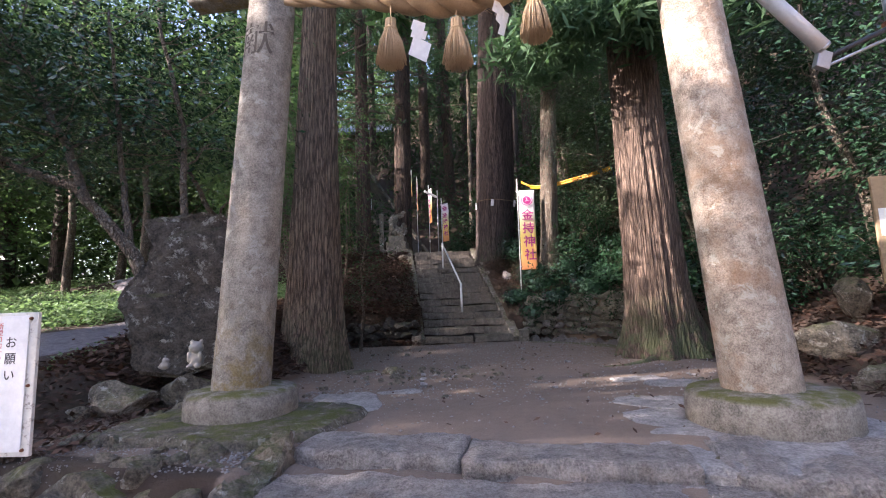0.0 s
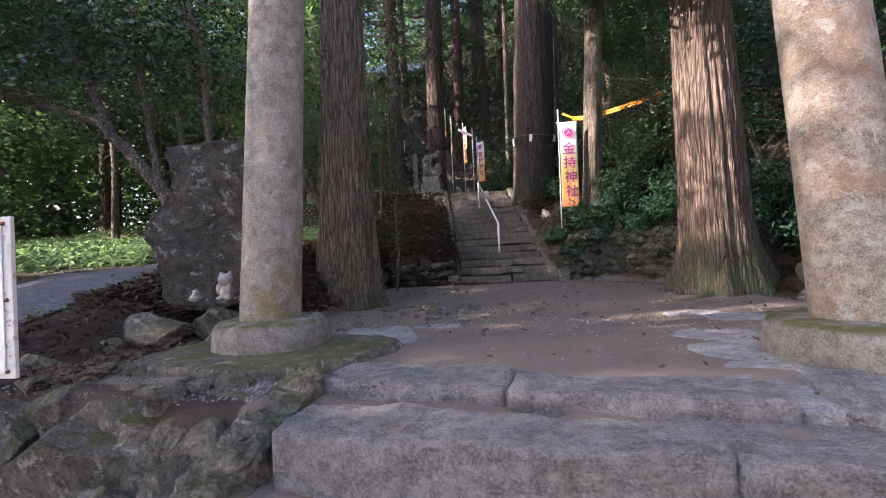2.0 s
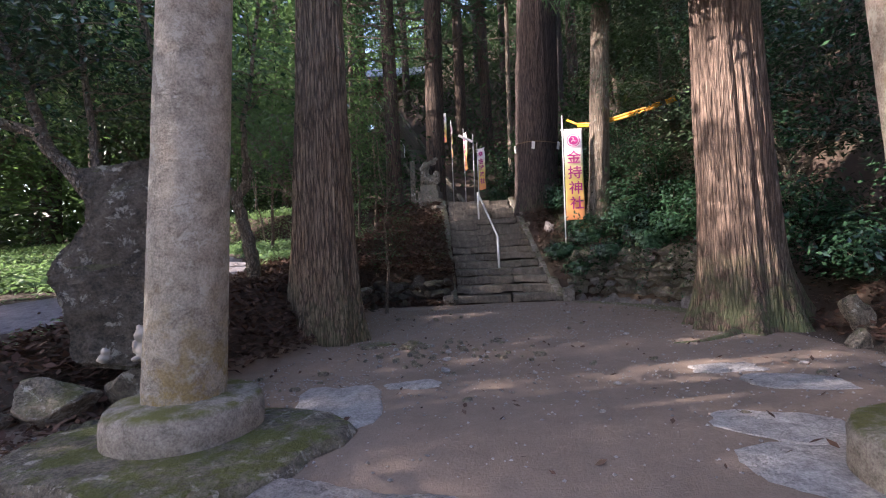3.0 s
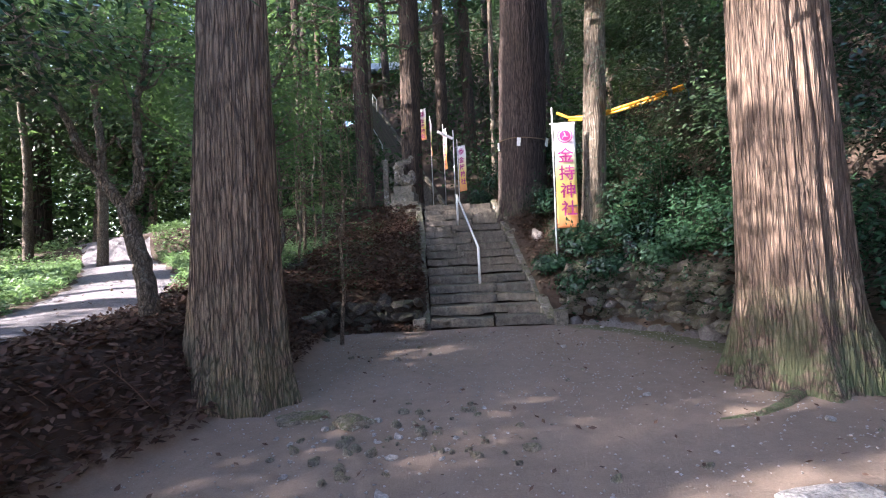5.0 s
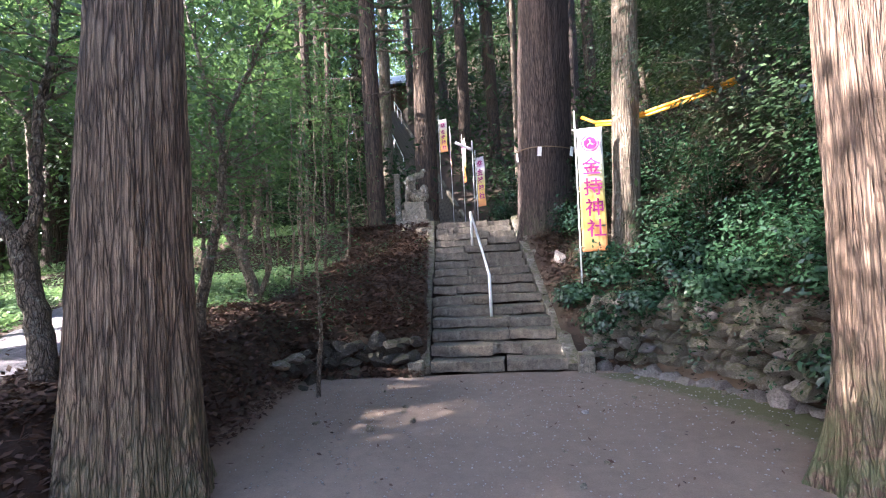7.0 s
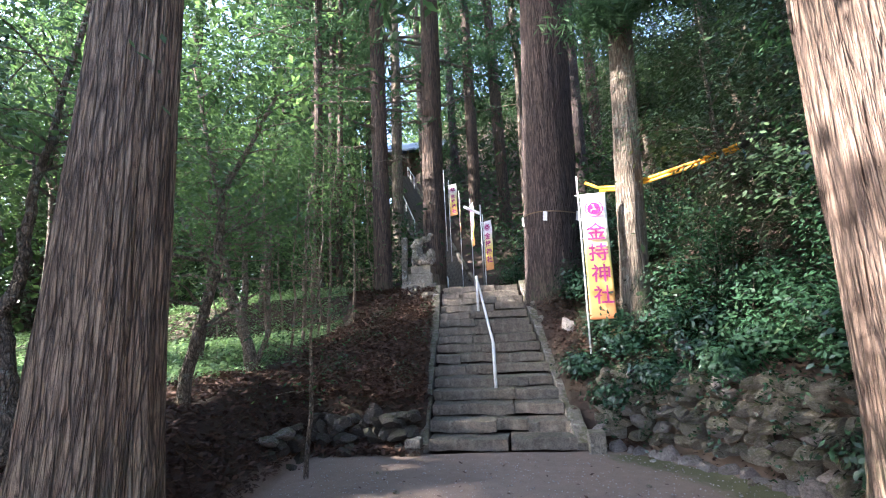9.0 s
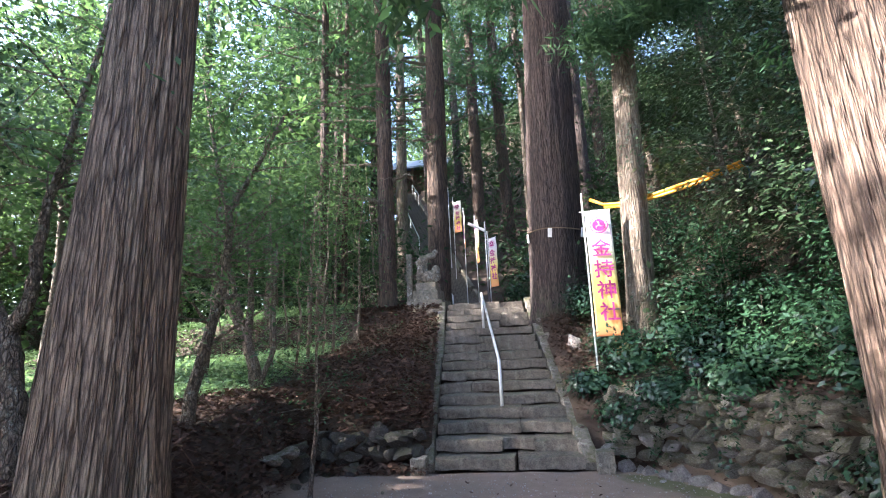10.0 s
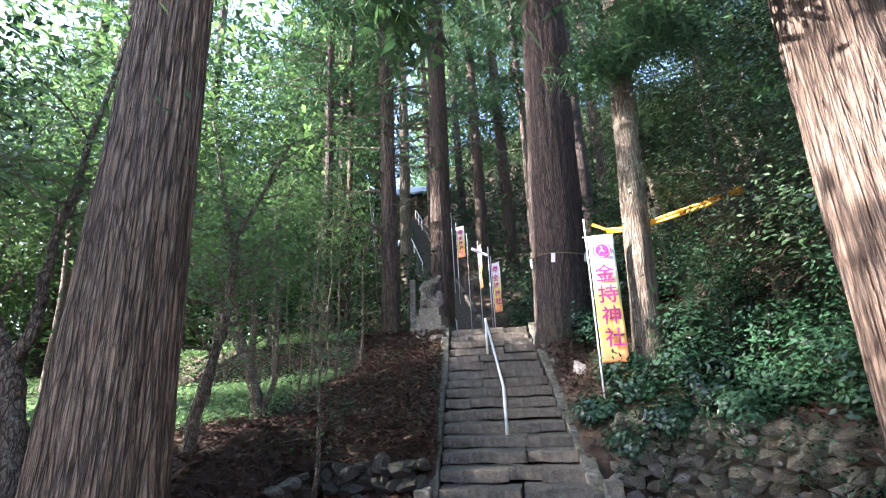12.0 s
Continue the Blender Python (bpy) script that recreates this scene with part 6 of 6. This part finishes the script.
# ---- guardian statue on its pedestal ----
ped = tagged(empty("pedestal", pose(-1.50, 18.35, 2.5)), "stepped mossy stone pedestal", "pedestal")
for (w, d, h, z) in ((0.95, 0.8, 0.22, 0.05), (0.66, 0.6, 0.28, 0.27), (0.54, 0.5, 0.2, 0.55)):
    part("block", box_me("block", w, d, h, M_WALLSTONE, 0.02, 0.02, 5, int(w * 50)), ped, m=pose(0.0, 0, z, 0, 0, -8))
blob_figure("guardian_statue", [(0.05, 0, 0.12, 0.20, 0.11, 0.12), (-0.10, 0, 0.26, 0.10, 0.10, 0.2), (-0.08, -0.02, 0.42, 0.10, 0.095, 0.1), (-0.17, -0.02, 0.38, 0.06, 0.06, 0.05), (0.06, 0, 0.50, 0.11, 0.04, 0.06), (0.16, 0, 0.58, 0.06, 0.03, 0.04), (-0.17, -0.05, 0.12, 0.04, 0.04, 0.14), (-0.15, 0.06, 0.12, 0.04, 0.04, 0.14), (0.16, 0, 0.22, 0.08, 0.09, 0.11)],
            M_ROCK, pose(-1.50, 18.3, 3.24) @ Matrix.Diagonal((1.4, 1.4, 1.45, 1)), "weathered stone guardian animal statue on a pedestal", "statue", 0.018)
ob = new("stone_post", box_me("stone_post", 0.15, 0.13, 1.65, M_ROCK, 0.02, 0.015, 5, 61))
ob.matrix_world = pose(-2.1, 18.8, 2.5)
tagged(ob, "square pale stone post beside the pedestal", "stone post")

# ---- sacred rope round the dark cedar ----
rp = tagged(empty("tree_rope", pose(1.74, 17.0, 3.98)), "thin straw rope with white paper round the trunk", "rope")
part("rope", tube_me("rope", [(0.66 * math.cos(a), 0.66 * math.sin(a), 0.03 * math.sin(a * 2)) for a in np.linspace(0, 6.283, 49)], [0.013] * 49, M_ROPE_OLD, 7), rp)
for a in (4.4, 3.5, 5.5):
    part("paper", box_me("paper", 0.09, 0.012, 0.2, M_PAPER, 0.003, 0.012, 3, int(a * 10)), rp, "white folded paper", pose(0.69 * math.cos(a), 0.69 * math.sin(a), -0.2, 8, 10, math.degrees(a) + 90))

# ---- overhead cable with orange sleeves ----
cab = tagged(empty("overhead_cable", pose(2.18, 14.92, 4.1)), "sagging cable in orange protective sleeves", "cable")


def sag(a, b4, s, n=18):
    a, b4 = Vector(a), Vector(b4)
    return [a.lerp(b4, i / (n - 1)) - Vector((0, 0, s * 4 * (i / (n - 1)) * (1 - i / (n - 1)))) for i in range(n)]


s1 = [Vector((0, 0, 0.0)), Vector((0.2, -0.1, -0.14)), Vector((0.5, -0.35, -0.22)), Vector((0.9, -0.8, -0.235)), Vector((1.35, -1.3, -0.22)), Vector((1.82, -1.8, -0.17))]
part("sleeve", tube_me("sleeve", s1, [0.028] * 6, M_ORANGE, 10), cab, "orange plastic sleeve")
part("sleeve", tube_me("sleeve", [q + Vector((0.02, 0, -0.052)) for q in s1[1:]], [0.026] * 5, M_ORANGE, 10), cab, "orange plastic sleeve")
part("clamp", tube_me("clamp", [(0.46, -0.31, -0.235), (0.53, -0.38, -0.255)], [0.062, 0.062], M_BLACK, 10), cab)
part("end_cap", tube_me("end_cap", [(1.78, -1.76, -0.205), (2.02, -2.0, -0.12)], [0.065, 0.05], M_BLACK, 12), cab, "black rubber end cap")
part("wire", tube_me("wire", sag((2.0, -2.0, -0.12), (6.2, -6.3, 0.9), 0.08), [0.008] * 18, M_BLACK, 6), cab)
part("tie_cord", tube_me("tie_cord", [(1.80, -1.78, -0.22), (1.82, -1.8, -0.34), (1.81, -1.79, -0.44)], [0.012, 0.01, 0.006], M_BLUE, 6), cab, "blue tie cord")
part("tie_cord", tube_me("tie_cord", [(0.5, -0.34, -0.27), (0.5, -0.34, -0.42), (0.51, -0.34, -0.55)], [0.01, 0.008, 0.005], M_BLUE, 6), cab, "blue tie cord")

# ---- notice board ----
sg = tagged(empty("notice_board", pose(-1.765, 4.34, -0.55, 0, 0, -3)), "white notice board with black and red lettering on a wooden post", "notice board")
part("post", box_me("post", 0.05, 0.03, 1.35, M_WOOD, 0.004, 0.002, 4, 3), sg, "wooden post", pose(0.0, 0.022, 0))
part("board", box_me("board", 0.40, 0.012, 0.455, M_BOARD_EDGE, 0.002), sg, "flaking pale board", pose(0, 0, 0.93))
sheet = part("sheet", box_me("sheet", 0.355, 0.003, 0.43, M_BOARD, 0.001), sg, "white printed sheet", pose(-0.004, -0.009, 0.945))
for (x, z) in ((-0.185, 1.365), (0.0, 1.37), (0.178, 1.365), (-0.185, 0.95), (0.178, 0.95), (0.182, 1.15)):
    part("nail", tube_me("nail", [(x, -0.006, z), (x, -0.013, z)], [0.006, 0.004], M_RUST, 8), sg, "rusty nail")


def column(text, x, z, size, mat, pitch):
    for k, ch in enumerate(text):
        turned = ch in "ー"
        dx2, dz2 = (size * 0.35, size * 0.3) if ch in "。っ" else (0, 0)
        text_part(ch, size, mat, sheet, pose(x + dx2, -0.0112, z - k * pitch + dz2, 90, 90 if turned else 0, 0), "lettering", 0.0003)


column("お願い", 0.118, 1.275, 0.040, M_INK, 0.052)
column("新型コロナウイルス感染症予防のため", 0.078, 1.335, 0.022, M_RED, 0.0213)
column("マスク着用と密にならな", 0.037, 1.325, 0.036, M_INK, 0.0318)
column("いよう距離を取って御参拝", -0.002, 1.325, 0.036, M_INK, 0.0302)
column("していただきますよう", -0.042, 1.325, 0.036, M_INK, 0.0302)
column("よろしくお願い致します。", -0.082, 1.325, 0.036, M_INK, 0.0302)

# ---- street lamp and wooden board at the right ----
sl = tagged(empty("street_lamp", pose(3.25, 5.95, 0.0)), "fluorescent street lamp on an arm from a grey pole", "street lamp")
part("pole", tube_me("pole", [(0.03, 0, -0.2), (0, 0, 3.9)], [0.04, 0.035], M_STEEL, 14), sl, "grey steel pole")
part("conduit", tube_me("conduit", [(0.05, -0.06, -0.1), (0.03, -0.06, 1.6), (-0.01, -0.06, 2.5), (0.0, -0.05, 2.75)], [0.014] * 4, M_POLE_W, 8), sl, "pale conduit")
part("arm", tube_me("arm", [(0.15, -0.03, 2.84), (-0.62, -0.03, 2.50)], [0.02, 0.02], M_BLACK, 8), sl, "dark bracket arm")
part("brace", tube_me("brace", [(0.15, -0.03, 2.76), (-0.62, -0.03, 2.44)], [0.012, 0.012], M_STEEL, 8), sl)
part("bracket", box_me("bracket", 0.1, 0.05, 0.14, M_STEEL, 0.006), sl, "drilled steel bracket", pose(-0.62, -0.03, 2.44, 0, 20, 0))
part("clamp", box_me("clamp", 0.09, 0.09, 0.08, M_RUST, 0.01), sl, "rusty clamp", pose(-0.01, -0.02, 2.74))
part("lamp_housing", tube_me("lamp_housing", [(-0.60, -0.05, 2.60), (-1.0, -0.05, 3.05)], [0.055, 0.055], M_LAMP, 14), sl, "grey half-round lamp cover")
part("end_cap", tube_me("end_cap", [(-0.585, -0.05, 2.585), (-0.6, -0.05, 2.60)], [0.05, 0.058], M_STEEL, 14), sl)
nb = tagged(empty("wooden_board", pose(3.98, 6.6, 0.3, 0, 0, -12)), "weathered wooden notice board with a small pale label", "notice board")
part("panel", box_me("panel", 0.75, 0.03, 0.95, M_WOOD, 0.004, 0.004, 5, 4), nb, "weathered plank panel", pose(0, 0, 0.56))
part("post", box_me("post", 0.06, 0.05, 1.7, M_WOOD, 0.005), nb, "wooden post", pose(0.1, 0.045, -0.1))
part("paper_label", box_me("paper_label", 0.14, 0.003, 0.24, M_PAPER, 0.001), nb, "pale paper label", pose(-0.28, -0.018, 0.98))

# ---- the shrine at the top of the stairs ----
shr = tagged(empty("shrine_building", pose(-7.6, 44.0, 13.9)), "small dark wooden shrine with a blue-grey roof", "shrine")
part("wall", box_me("wall", 5.5, 4.0, 2.6, M_DARKWOOD, 0.02), shr, m=pose(0, 0.6, 0))
V = [(-3.8, -2.6, 2.5), (3.8, -2.6, 2.5), (3.8, 0.5, 4.3), (-3.8, 0.5, 4.3), (-3.8, 3.6, 2.5), (3.8, 3.6, 2.5)]
V += [(x, y, z - 0.16) for x, y, z in V]
part("roof", mesh_of("roof", V, [(0, 1, 2, 3), (3, 2, 5, 4), (7, 6, 9, 8), (8, 9, 10, 11), (0, 6, 7, 1), (4, 5, 11, 10), (0, 3, 9, 6), (3, 4, 10, 9), (1, 7, 8, 2), (2, 8, 11, 5)], M_ROOF), shr, "blue-grey sheet roof")
for x in (-2.4, -0.8, 0.8, 2.4):
    part("pillar", box_me("pillar", 0.16, 0.16, 2.5, M_DARKWOOD, 0.01), shr, m=pose(x, -2.2, 0))
